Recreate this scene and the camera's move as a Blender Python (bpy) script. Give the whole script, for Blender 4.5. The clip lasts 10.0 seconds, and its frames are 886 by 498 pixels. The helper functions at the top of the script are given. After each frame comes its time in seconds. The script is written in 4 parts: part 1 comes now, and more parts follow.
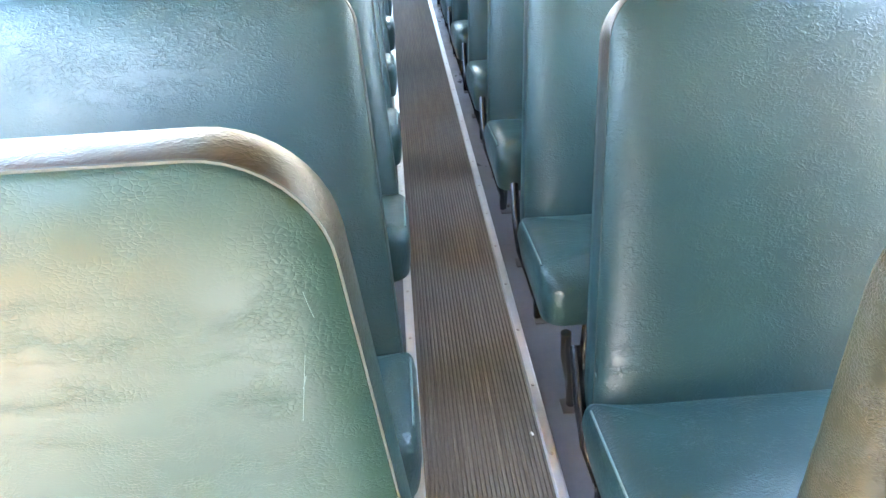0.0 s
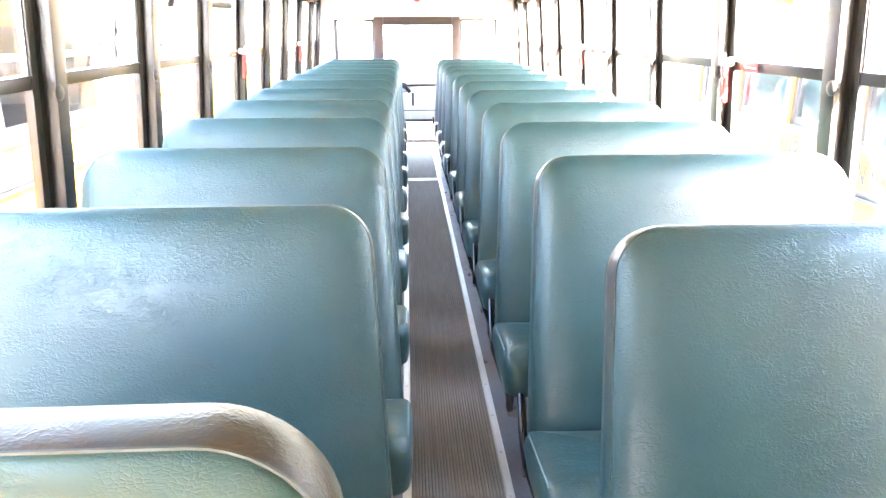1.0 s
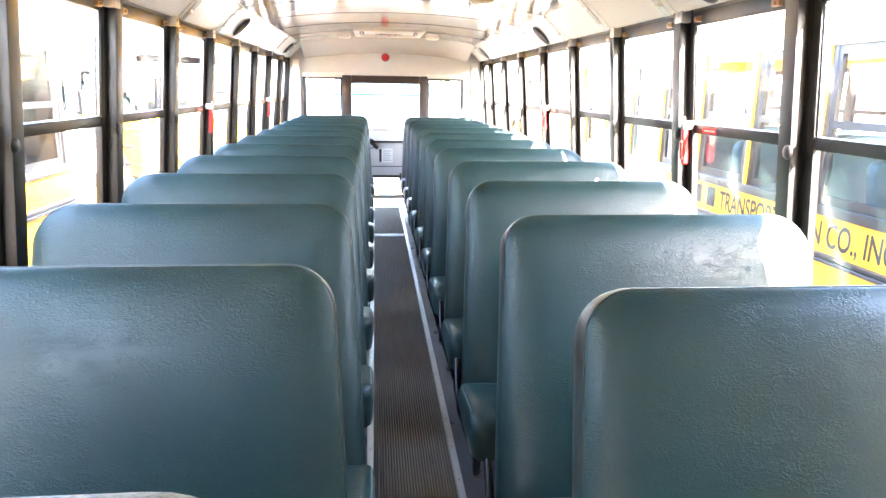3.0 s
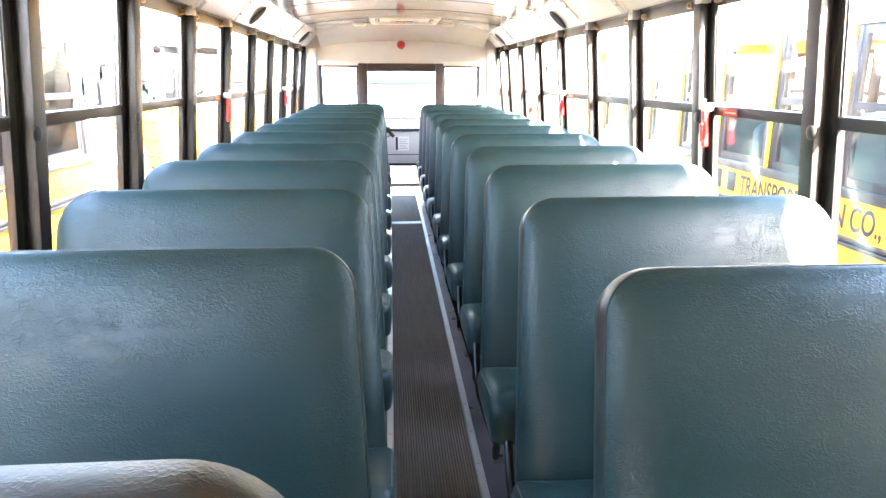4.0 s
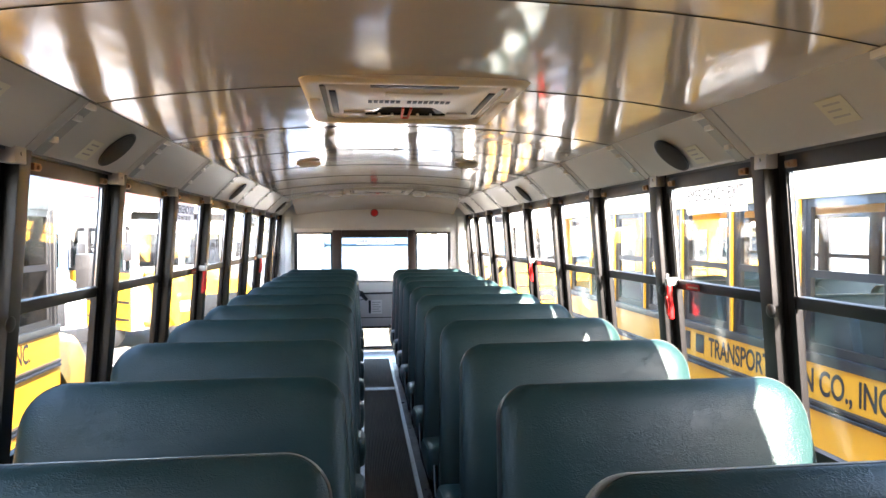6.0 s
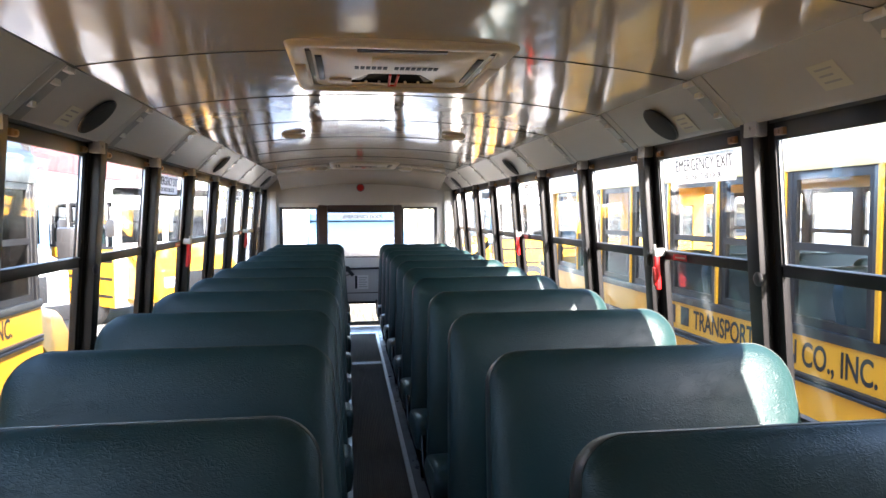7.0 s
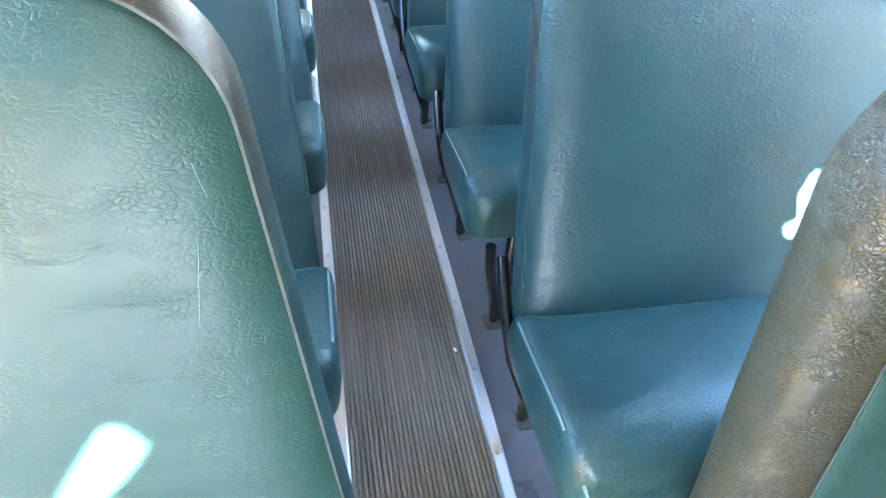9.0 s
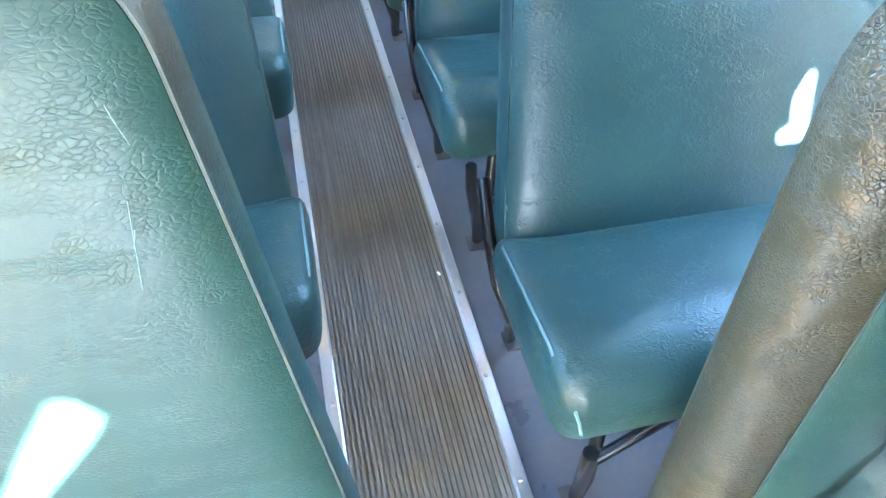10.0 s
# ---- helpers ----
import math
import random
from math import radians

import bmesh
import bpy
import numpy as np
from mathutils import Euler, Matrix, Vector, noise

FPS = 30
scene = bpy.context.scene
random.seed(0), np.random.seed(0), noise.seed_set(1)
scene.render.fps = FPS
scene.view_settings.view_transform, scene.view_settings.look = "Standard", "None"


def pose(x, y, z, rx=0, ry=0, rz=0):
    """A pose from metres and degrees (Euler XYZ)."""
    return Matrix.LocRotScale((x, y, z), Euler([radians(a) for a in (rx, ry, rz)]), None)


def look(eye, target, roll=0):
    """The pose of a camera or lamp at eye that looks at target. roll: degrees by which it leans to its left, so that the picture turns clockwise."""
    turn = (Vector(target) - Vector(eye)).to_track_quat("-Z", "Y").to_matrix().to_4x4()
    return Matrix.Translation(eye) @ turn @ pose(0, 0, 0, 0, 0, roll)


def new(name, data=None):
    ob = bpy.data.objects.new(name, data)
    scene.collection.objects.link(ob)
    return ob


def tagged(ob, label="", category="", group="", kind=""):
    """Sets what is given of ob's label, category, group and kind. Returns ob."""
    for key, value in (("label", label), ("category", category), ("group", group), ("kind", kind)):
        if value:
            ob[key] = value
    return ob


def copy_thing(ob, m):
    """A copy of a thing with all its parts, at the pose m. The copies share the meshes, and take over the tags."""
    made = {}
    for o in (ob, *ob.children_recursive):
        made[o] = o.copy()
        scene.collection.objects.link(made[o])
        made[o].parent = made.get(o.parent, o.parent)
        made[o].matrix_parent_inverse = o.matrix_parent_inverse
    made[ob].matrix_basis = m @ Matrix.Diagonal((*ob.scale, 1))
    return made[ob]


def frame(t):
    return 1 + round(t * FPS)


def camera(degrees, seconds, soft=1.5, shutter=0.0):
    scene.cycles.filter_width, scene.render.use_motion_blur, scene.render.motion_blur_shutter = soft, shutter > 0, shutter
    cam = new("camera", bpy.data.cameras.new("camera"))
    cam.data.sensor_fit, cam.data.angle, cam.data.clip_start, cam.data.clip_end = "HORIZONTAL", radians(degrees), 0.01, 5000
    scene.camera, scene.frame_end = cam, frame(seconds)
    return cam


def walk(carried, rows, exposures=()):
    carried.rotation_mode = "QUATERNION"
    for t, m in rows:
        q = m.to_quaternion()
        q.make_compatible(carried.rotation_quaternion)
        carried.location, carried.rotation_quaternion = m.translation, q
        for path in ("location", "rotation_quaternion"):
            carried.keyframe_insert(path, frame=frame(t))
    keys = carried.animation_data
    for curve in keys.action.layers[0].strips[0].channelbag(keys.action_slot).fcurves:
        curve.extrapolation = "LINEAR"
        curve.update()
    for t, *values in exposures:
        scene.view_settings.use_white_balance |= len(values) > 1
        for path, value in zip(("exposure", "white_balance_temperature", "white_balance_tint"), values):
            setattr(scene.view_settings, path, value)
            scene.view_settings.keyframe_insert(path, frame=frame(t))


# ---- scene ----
cam = camera(66.5, 10.0)
PATH = [
    (0, (-0.157, 0.094, 1.289), (-0.062, 1.770, 0.204), -2.36),
    (0.3, (-0.155, 0.111, 1.305), (-0.088, 1.884, 0.383), -0.22),
    (0.5, (-0.163, 0.121, 1.333), (-0.065, 1.939, 0.505), -0.29),
    (1, (-0.155, 0.125, 1.363), (-0.057, 2.025, 0.745), -0.12),
    (1.5, (-0.145, 0.150, 1.375), (0.007, 2.091, 0.917), 0.08),
    (2, (-0.150, 0.164, 1.375), (0.061, 2.103, 0.930), 1.32),
    (3.5, (-0.153, 0.150, 1.359), (0.030, 2.083, 0.879), 0.53),
    (4, (-0.157, 0.152, 1.353), (-0.008, 2.084, 0.859), 0.22),
    (4.5, (-0.156, 0.147, 1.373), (-0.023, 2.091, 0.920), -0.55),
    (5, (-0.161, 0.147, 1.413), (-0.001, 2.127, 1.184), -0.45),
    (5.5, (-0.164, 0.134, 1.441), (0.037, 2.123, 1.402), -0.39),
    (7, (-0.173, 0.157, 1.410), (0.104, 2.135, 1.302), -0.22),
    (7.5, (-0.172, 0.169, 1.371), (0.116, 2.129, 1.099), -0.23),
    (7.8, (-0.167, 0.188, 1.342), (0.133, 2.112, 0.883), -0.02),
    (8, (-0.163, 0.194, 1.304), (0.150, 2.082, 0.723), 0.74),
    (8.2, (-0.170, 0.174, 1.286), (0.149, 1.993, 0.519), 1.73),
    (8.3, (-0.172, 0.158, 1.275), (0.156, 1.944, 0.437), 2.11),
    (8.5, (-0.168, 0.139, 1.260), (0.161, 1.849, 0.276), 1.79),
    (8.7, (-0.174, 0.139, 1.232), (0.165, 1.772, 0.127), 2.87),
    (9, (-0.161, 0.144, 1.213), (0.159, 1.663, -0.047), 2.74),
    (9.5, (-0.153, 0.147, 1.197), (0.172, 1.513, -0.228), 3.10),
    (10, (-0.145, 0.195, 1.189), (0.196, 1.536, -0.255), 1.60),
]
EXPOSURES = [(0.0, 7.85, 7000, 14), (0.5, 7.95, 7400, 19), (1.0, 8.1, 7400, 20), (1.5, 7.7, 7200, 20), (2.0, 7.05, 7100, 19), (3.5, 6.65, 7100, 19), (4.5, 6.65, 7100, 19), (5.5, 5.35, 7000, 16), (7.0, 4.1, 6500, 17),
             (7.5, 4.15, 6400, 17), (7.8, 4.55, 6200, 15), (8.0, 5.2, 6000, 14), (8.3, 6.3, 5800, 13), (8.7, 7.5, 5800, 10), (9.2, 7.95, 5700, 8), (9.6, 8.1, 5700, 8), (10.0, 8.1, 5700, 8)]
walk(cam, [(t, look(eye, target, roll)) for t, eye, target, roll in PATH], EXPOSURES)

# ---- world and sun ----
SUN_AZ = 17.2      # degrees from the bus's forward axis towards its driver side
SUN_EL = 29.3
to_sun = Vector((math.sin(radians(SUN_AZ)) * math.cos(radians(SUN_EL)), -math.cos(radians(SUN_AZ)) * math.cos(radians(SUN_EL)), math.sin(radians(SUN_EL))))
world = bpy.data.worlds.new("sky")
scene.world = world
world.use_nodes = True
sky = world.node_tree.nodes.new("ShaderNodeTexSky")
sky.sky_type, sky.sun_disc = "NISHITA", False
sky.sun_elevation, sky.sun_rotation = radians(SUN_EL), math.atan2(to_sun.x, to_sun.y)
sky.air_density, sky.dust_density = 1.0, 0.7
world.node_tree.links.new(sky.outputs[0], world.node_tree.nodes["Background"].inputs[0])
world.node_tree.nodes["Background"].inputs[1].default_value = 0.15
sun_data = bpy.data.lights.new("sun", "SUN")
sun_data.energy, sun_data.angle, sun_data.color = 2.8, radians(0.55), (1.0, 0.95, 0.87)
sun = new("sun", sun_data)
sun.matrix_world = look(to_sun * 30, (0, 0, 0))


# ---- materials ----
class Mat:
    """A small builder of node materials."""

    def __init__(self, name, colour=(0.5, 0.5, 0.5), rough=0.5, metal=0.0, spec=0.5):
        self.m = bpy.data.materials.new(name)
        self.m.use_nodes = True
        self.t = self.m.node_tree
        self.b = self.t.nodes["Principled BSDF"]
        self.set("Base Color", (*colour, 1))
        self.set("Roughness", rough)
        self.set("Metallic", metal)
        self.set("Specular IOR Level", spec)

    def set(self, name, value):
        self.b.inputs[name].default_value = value

    def node(self, kind, **inputs):
        n = self.t.nodes.new(kind)
        for k, v in inputs.items():
            n.inputs[k.replace("_", " ")].default_value = v
        return n

    def link(self, a, b):
        self.t.links.new(a, b)

    def coords(self, scale=(1, 1, 1), space="Object"):
        tc, mp = self.node("ShaderNodeTexCoord"), self.node("ShaderNodeMapping")
        mp.inputs["Scale"].default_value = scale
        self.link(tc.outputs[space], mp.inputs[0])
        return mp.outputs[0]

    def noise(self, scale, detail=4.0, rough=0.55, at=None, distort=0.0):
        n = self.node("ShaderNodeTexNoise", Scale=scale, Detail=detail, Roughness=rough, Distortion=distort)
        self.link(at if at else self.coords(), n.inputs["Vector"])
        return n.outputs[0]

    def ramp(self, fac, stops):
        r = self.node("ShaderNodeValToRGB")
        while len(r.color_ramp.elements) < len(stops):
            r.color_ramp.elements.new(0.5)
        for e, (p, c) in zip(r.color_ramp.elements, stops):
            e.position, e.color = p, (*c, 1) if len(c) == 3 else c
        self.link(fac, r.inputs[0])
        return r.outputs[0]

    def mix(self, fac, a, b):
        n = self.t.nodes.new("ShaderNodeMix")
        n.data_type = "RGBA"
        for k, v in ((0, fac), (6, a), (7, b)):
            if isinstance(v, bpy.types.NodeSocket):
                self.link(v, n.inputs[k])
            else:
                n.inputs[k].default_value = v if k == 0 else (*v, 1)
        return n.outputs[2]

    def maths(self, op, a, b=0.0, clamp=False):
        n = self.t.nodes.new("ShaderNodeMath")
        n.operation, n.use_clamp = op, clamp
        for k, v in enumerate((a, b)):
            if isinstance(v, bpy.types.NodeSocket):
                self.link(v, n.inputs[k])
            else:
                n.inputs[k].default_value = v
        return n.outputs[0]

    def bump(self, height, strength=0.3, distance=0.002, normal=None):
        n = self.node("ShaderNodeBump", Strength=strength, Distance=distance)
        self.link(height, n.inputs["Height"])
        if normal:
            self.link(normal, n.inputs["Normal"])
        return n.outputs[0]


def plain(name, colour, rough=0.5, metal=0.0, spec=0.5, vary=0.18, scale=6.0, grain=0.15, grain_scale=160.0):
    """Paint, plastic or metal: two scales of tone, patchy gloss and a fine grain."""
    m = Mat(name, colour, rough, metal, spec)
    big, fine = m.noise(scale, 5), m.noise(grain_scale, 3)
    lo, hi = [c * (1 - vary) for c in colour], [min(1, c * (1 + vary)) for c in colour]
    m.link(m.mix(m.maths("ADD", m.maths("MULTIPLY", big, 0.7), m.maths("MULTIPLY", fine, 0.3)), lo, hi), m.b.inputs["Base Color"])
    m.link(m.maths("ADD", rough - 0.08, m.maths("MULTIPLY", big, 0.16), True), m.b.inputs["Roughness"])
    if grain:
        m.link(m.bump(fine, grain, 0.001), m.b.inputs["Normal"])
    return m.m


def vinyl(name, base, dark, deep=1.0, size=1.0, rough=0.34, spec=0.30, cells=False):
    """Seat vinyl: crackled creases in patches, fine grain, broad smears of gloss and tone."""
    m = Mat(name, base, rough, 0.0, spec)
    at = m.coords()
    shift = m.node("ShaderNodeVectorMath")
    shift.operation = "MULTIPLY_ADD"
    warp_n = m.node("ShaderNodeTexNoise", Scale=32.0, Detail=2.0)
    m.link(at, warp_n.inputs["Vector"])
    m.link(warp_n.outputs["Color"], shift.inputs[0])
    shift.inputs[1].default_value = (0.016, 0.016, 0.016)
    m.link(at, shift.inputs[2])

    def crackle(scale, turn, width, seed, low, high):
        """Grooves round small stretched cells, deep in some places and faint in others."""
        mp = m.node("ShaderNodeMapping")
        mp.inputs["Scale"].default_value = (0.52, 0.8, 1.0)
        mp.inputs["Rotation"].default_value = (0.0, radians(turn), 0.0)
        mp.inputs["Location"].default_value = (seed, seed * 0.7, seed * 1.3)
        m.link(shift.outputs[0], mp.inputs[0])
        cells = m.node("ShaderNodeTexVoronoi", Scale=scale)
        cells.feature = "DISTANCE_TO_EDGE"
        m.link(mp.outputs[0], cells.inputs["Vector"])
        line = m.ramp(cells.outputs["Distance"], [(0.0, (1, 1, 1)), (width * 0.4, (0.5, 0.5, 0.5)), (width, (0, 0, 0))])
        where = m.ramp(m.noise(scale * 0.12, 3.0, 0.55, at=mp.outputs[0]), [(low, (0.06, 0.06, 0.06)), (high, (1, 1, 1))])
        return m.maths("MULTIPLY", line, where)

    def wrinkles(scale, turn, width, seed):
        """Short bent creases that come and go."""
        mp = m.node("ShaderNodeMapping")
        mp.inputs["Scale"].default_value = (0.55, 0.8, 1.0)
        mp.inputs["Rotation"].default_value = (0.0, radians(turn), 0.0)
        mp.inputs["Location"].default_value = (seed, seed * 0.7, seed * 1.3)
        m.link(shift.outputs[0], mp.inputs[0])
        line = m.ramp(m.maths("ABSOLUTE", m.maths("SUBTRACT", m.noise(scale, 1.0, 0.5, at=mp.outputs[0]), 0.5)), [(0.0, (1, 1, 1)), (width * 0.45, (0.55, 0.55, 0.55)), (width, (0, 0, 0))])
        where = m.ramp(m.noise(scale * 0.22, 2.0, 0.5, at=mp.outputs[0]), [(0.40, (0.04, 0.04, 0.04)), (0.66, (1, 1, 1))])
        return m.maths("MULTIPLY", line, where)

    if cells:
        crease = m.maths("MULTIPLY", crackle(205.0 / size, 5.0, 0.20, 0.0, 0.34, 0.68), -1.0)
    else:
        crease = m.maths("ADD", wrinkles(190.0 / size, 6.0, 0.11, 0.0), m.maths("ADD", wrinkles(165.0 / size, -28.0, 0.10, 3.1), m.maths("MULTIPLY", wrinkles(140.0 / size, 58.0, 0.085, 7.7), 0.7)))
    smear = m.noise(5.0, 4, 0.55, at=at)
    colour = m.mix(m.ramp(smear, [(0.30, (0, 0, 0)), (0.70, (1, 1, 1))]), dark, base)
    rnd = m.node("ShaderNodeObjectInfo").outputs["Random"]
    colour = m.mix(m.maths("MULTIPLY", rnd, 0.15), colour, dark)
    m.link(colour, m.b.inputs["Base Color"])
    m.link(m.maths("ADD", rough - 0.07, m.maths("MULTIPLY", m.noise(11.0, 5, 0.6, at=at), 0.16), True), m.b.inputs["Roughness"])
    m.link(m.bump(crease, 0.55, 0.00065 * deep, m.bump(m.noise(330.0, 2, at=at), 0.06, 0.0004)), m.b.inputs["Normal"])
    return m


GREEN, GREEN_DARK = (0.0152, 0.0405, 0.0388), (0.0112, 0.0312, 0.0304)
VINYL = vinyl("green_vinyl", GREEN, GREEN_DARK).m
BARRIER_VINYL = vinyl("barrier_vinyl", (0.0155, 0.043, 0.034), (0.012, 0.035, 0.028), 0.7, 0.62, 0.36, 0.28, True).m
BROWN, OLIVE = (0.024, 0.0155, 0.010), (0.032, 0.0245, 0.017)


def edging(name, low, high, brown, deep=0.8, least=0.35, size=1.0, gloss=0.34, spec=0.4):
    """Vinyl edge band: rubbed to brown along its upper run, streaked along its length."""
    v = vinyl(name, GREEN, GREEN_DARK, deep, size, gloss, spec, deep > 1)
    sep = v.node("ShaderNodeSeparateXYZ")
    v.link(v.coords(), sep.inputs[0])
    up = v.node("ShaderNodeMapRange", From_Min=low, From_Max=high)
    v.link(sep.outputs[2], up.inputs["Value"])
    rub = v.maths("MULTIPLY", up.outputs[0], v.ramp(v.noise(7.0, 3, 0.5), [(0.30, (least, least, least)), (0.60, (1, 1, 1))]))
    tone = v.mix(v.noise(4.0, 4, 0.6, at=v.coords((1.0, 9.0, 1.0))), [c * 0.72 for c in brown], [c * 1.25 for c in brown])
    socket = v.b.inputs["Base Color"]
    had = socket.links[0].from_socket
    v.link(v.mix(rub, had, tone), socket)
    return v.m


EDGE = edging("worn_edge_vinyl", 0.60, 0.95, BROWN, 0.3, 0.6, 1.0, 0.42, 0.25)
BARRIER_EDGE = edging("olive_brown_edge_vinyl", -0.6, 0.3, (0.031, 0.030, 0.0155), 2.8, 0.85, 0.80, 0.34)
BARRIER_EDGE_TOP = edging("brown_top_edge_vinyl", 0.86, 1.06, OLIVE, 0.6, 0.6, 1.0, 0.42, 0.2)
PIPING = plain("rubbed_green_piping", (0.085, 0.135, 0.125), 0.45, vary=0.3, scale=20)
SCRATCH = plain("scratched_vinyl_backing", (0.095, 0.155, 0.145), 0.6, vary=0.3, scale=60)
# thread colour darkened to paint the shadow line along the seam
STITCH = plain("shadowed_seam_thread", (0.020, 0.030, 0.024), 0.6)

CEILING = Mat("glossy_ceiling_enamel", (0.50, 0.46, 0.40), 0.11, 0.0, 0.8)
_at = CEILING.coords((1.6, 0.7, 1.0))
CEILING.link(CEILING.bump(CEILING.noise(3.4, 2.0, 0.4, at=_at), 0.5, 0.014, CEILING.bump(CEILING.noise(300.0, 2.0), 0.04, 0.0006)), CEILING.b.inputs["Normal"])
CEILING.link(CEILING.mix(CEILING.noise(2.5, 5), (0.44, 0.405, 0.35), (0.53, 0.49, 0.425)), CEILING.b.inputs["Base Color"])
CEILING.set("Coat Weight", 0.5)
CEILING.set("Coat Roughness", 0.06)
CEILING = CEILING.m
COVE = plain("beige_cove_enamel", (0.50, 0.48, 0.43), 0.36, vary=0.08, grain=0.12)
STRAP = plain("grey_strap_enamel", (0.46, 0.45, 0.42), 0.25, vary=0.1)
BRACKET = plain("dull_bracket_steel", (0.34, 0.33, 0.31), 0.45, 0.5, vary=0.15)
CLIP = plain("pale_plastic_clip", (0.72, 0.70, 0.64), 0.35, vary=0.06)
BULKHEAD = plain("grey_beige_bulkhead", (0.58, 0.56, 0.52), 0.5, vary=0.07, grain=0.25)
WALL_LOW = plain("grey_wall_panel", (0.10, 0.11, 0.12), 0.45, vary=0.2)
BLACK_FRAME = plain("black_window_enamel", (0.0085, 0.0075, 0.0075), 0.45, spec=0.35, vary=0.3, grain=0.2)
RUBBER_SEAL = plain("black_rubber_seal", (0.012, 0.012, 0.012), 0.6)
AMBER = plain("amber_latch_plastic", (0.30, 0.15, 0.05), 0.4)
ALUMINIUM = plain("scuffed_aluminium", (0.48, 0.49, 0.50), 0.42, 1.0, vary=0.16, scale=25, grain=0.3)
STEEL = plain("dull_screw_steel", (0.40, 0.39, 0.38), 0.4, 1.0)
TUBE = plain("black_tube_enamel", (0.005, 0.005, 0.006), 0.22, spec=0.4, vary=0.3)
RUSTY = plain("rusty_foot_plate", (0.032, 0.024, 0.020), 0.6, vary=0.4, scale=40)
RED = plain("red_plastic", (0.55, 0.012, 0.012), 0.35)
BLACK_PLASTIC = plain("black_plastic", (0.014, 0.014, 0.015), 0.45)
MATTE_BLACK = plain("matte_black_foam", (0.008, 0.008, 0.008), 0.9, spec=0.1)
PALE_PAPER = plain("cream_sticker_paper", (0.62, 0.60, 0.46), 0.6, vary=0.08)
WHITE_PAPER = plain("white_sticker_paper", (0.78, 0.77, 0.74), 0.5, vary=0.05)
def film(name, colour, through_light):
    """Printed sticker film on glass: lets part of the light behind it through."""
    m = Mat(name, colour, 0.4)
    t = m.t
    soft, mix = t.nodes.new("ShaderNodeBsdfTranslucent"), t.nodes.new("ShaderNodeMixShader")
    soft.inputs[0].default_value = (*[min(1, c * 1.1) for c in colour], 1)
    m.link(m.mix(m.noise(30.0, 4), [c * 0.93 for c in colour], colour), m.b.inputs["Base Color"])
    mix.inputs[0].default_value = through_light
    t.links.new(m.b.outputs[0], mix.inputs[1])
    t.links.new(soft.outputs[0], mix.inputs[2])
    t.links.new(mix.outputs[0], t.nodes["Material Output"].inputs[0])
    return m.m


SIGN_FILM = film("white_sign_film", (0.80, 0.79, 0.76), 0.6)
# for the added front panel that turns sun into soft light on the seats
DIFFUSER = film("diffuser_film", (0.072, 0.073, 0.072), 0.75)
SIGN_INK = film("grey_sign_print", (0.035, 0.035, 0.035), 0.5)
INK = plain("black_ink", (0.015, 0.015, 0.018), 0.5, vary=0.05, grain=0)
HATCH = plain("cream_hatch_plastic", (0.55, 0.51, 0.43), 0.38, vary=0.07)
MAROON = plain("dark_maroon_pad", (0.035, 0.018, 0.016), 0.5, vary=0.25)
LENS = plain("frosted_lamp_lens", (0.62, 0.62, 0.60), 0.3)

FLOOR = Mat("dark_rubber_floor", (0.05, 0.052, 0.06), 0.4, 0.0, 0.3)
_dirt = FLOOR.ramp(FLOOR.noise(4.5, 7, 0.65), [(0.38, (0, 0, 0)), (0.68, (1, 1, 1))])
FLOOR.link(FLOOR.mix(FLOOR.maths("MULTIPLY", _dirt, 0.5), FLOOR.mix(FLOOR.noise(60.0, 5), (0.042, 0.044, 0.052), (0.066, 0.068, 0.078)), (0.10, 0.090, 0.080)), FLOOR.b.inputs["Base Color"])
FLOOR.link(FLOOR.maths("ADD", 0.27, FLOOR.maths("MULTIPLY", _dirt, 0.3), True), FLOOR.b.inputs["Roughness"])
FLOOR.link(FLOOR.bump(FLOOR.noise(240.0, 4), 0.2, 0.001), FLOOR.b.inputs["Normal"])
FLOOR = FLOOR.m
RUNNER = Mat("ribbed_brown_rubber", (0.06, 0.05, 0.045), 0.8, 0.0, 0.06)
_dust = RUNNER.ramp(RUNNER.noise(3.0, 8, 0.7, at=RUNNER.coords((26, 0.9, 1))), [(0.40, (0, 0, 0)), (0.75, (1, 1, 1))])
RUNNER.link(RUNNER.mix(RUNNER.maths("MULTIPLY", _dust, 0.7), RUNNER.mix(RUNNER.noise(90.0, 5), (0.078, 0.070, 0.060), (0.124, 0.113, 0.099)), (0.20, 0.182, 0.155)), RUNNER.b.inputs["Base Color"])
RUNNER.link(RUNNER.maths("ADD", 0.68, RUNNER.maths("MULTIPLY", _dust, 0.3), True), RUNNER.b.inputs["Roughness"])
RUNNER.link(RUNNER.bump(RUNNER.noise(500.0, 3), 0.2, 0.0006), RUNNER.b.inputs["Normal"])
RUNNER = RUNNER.m


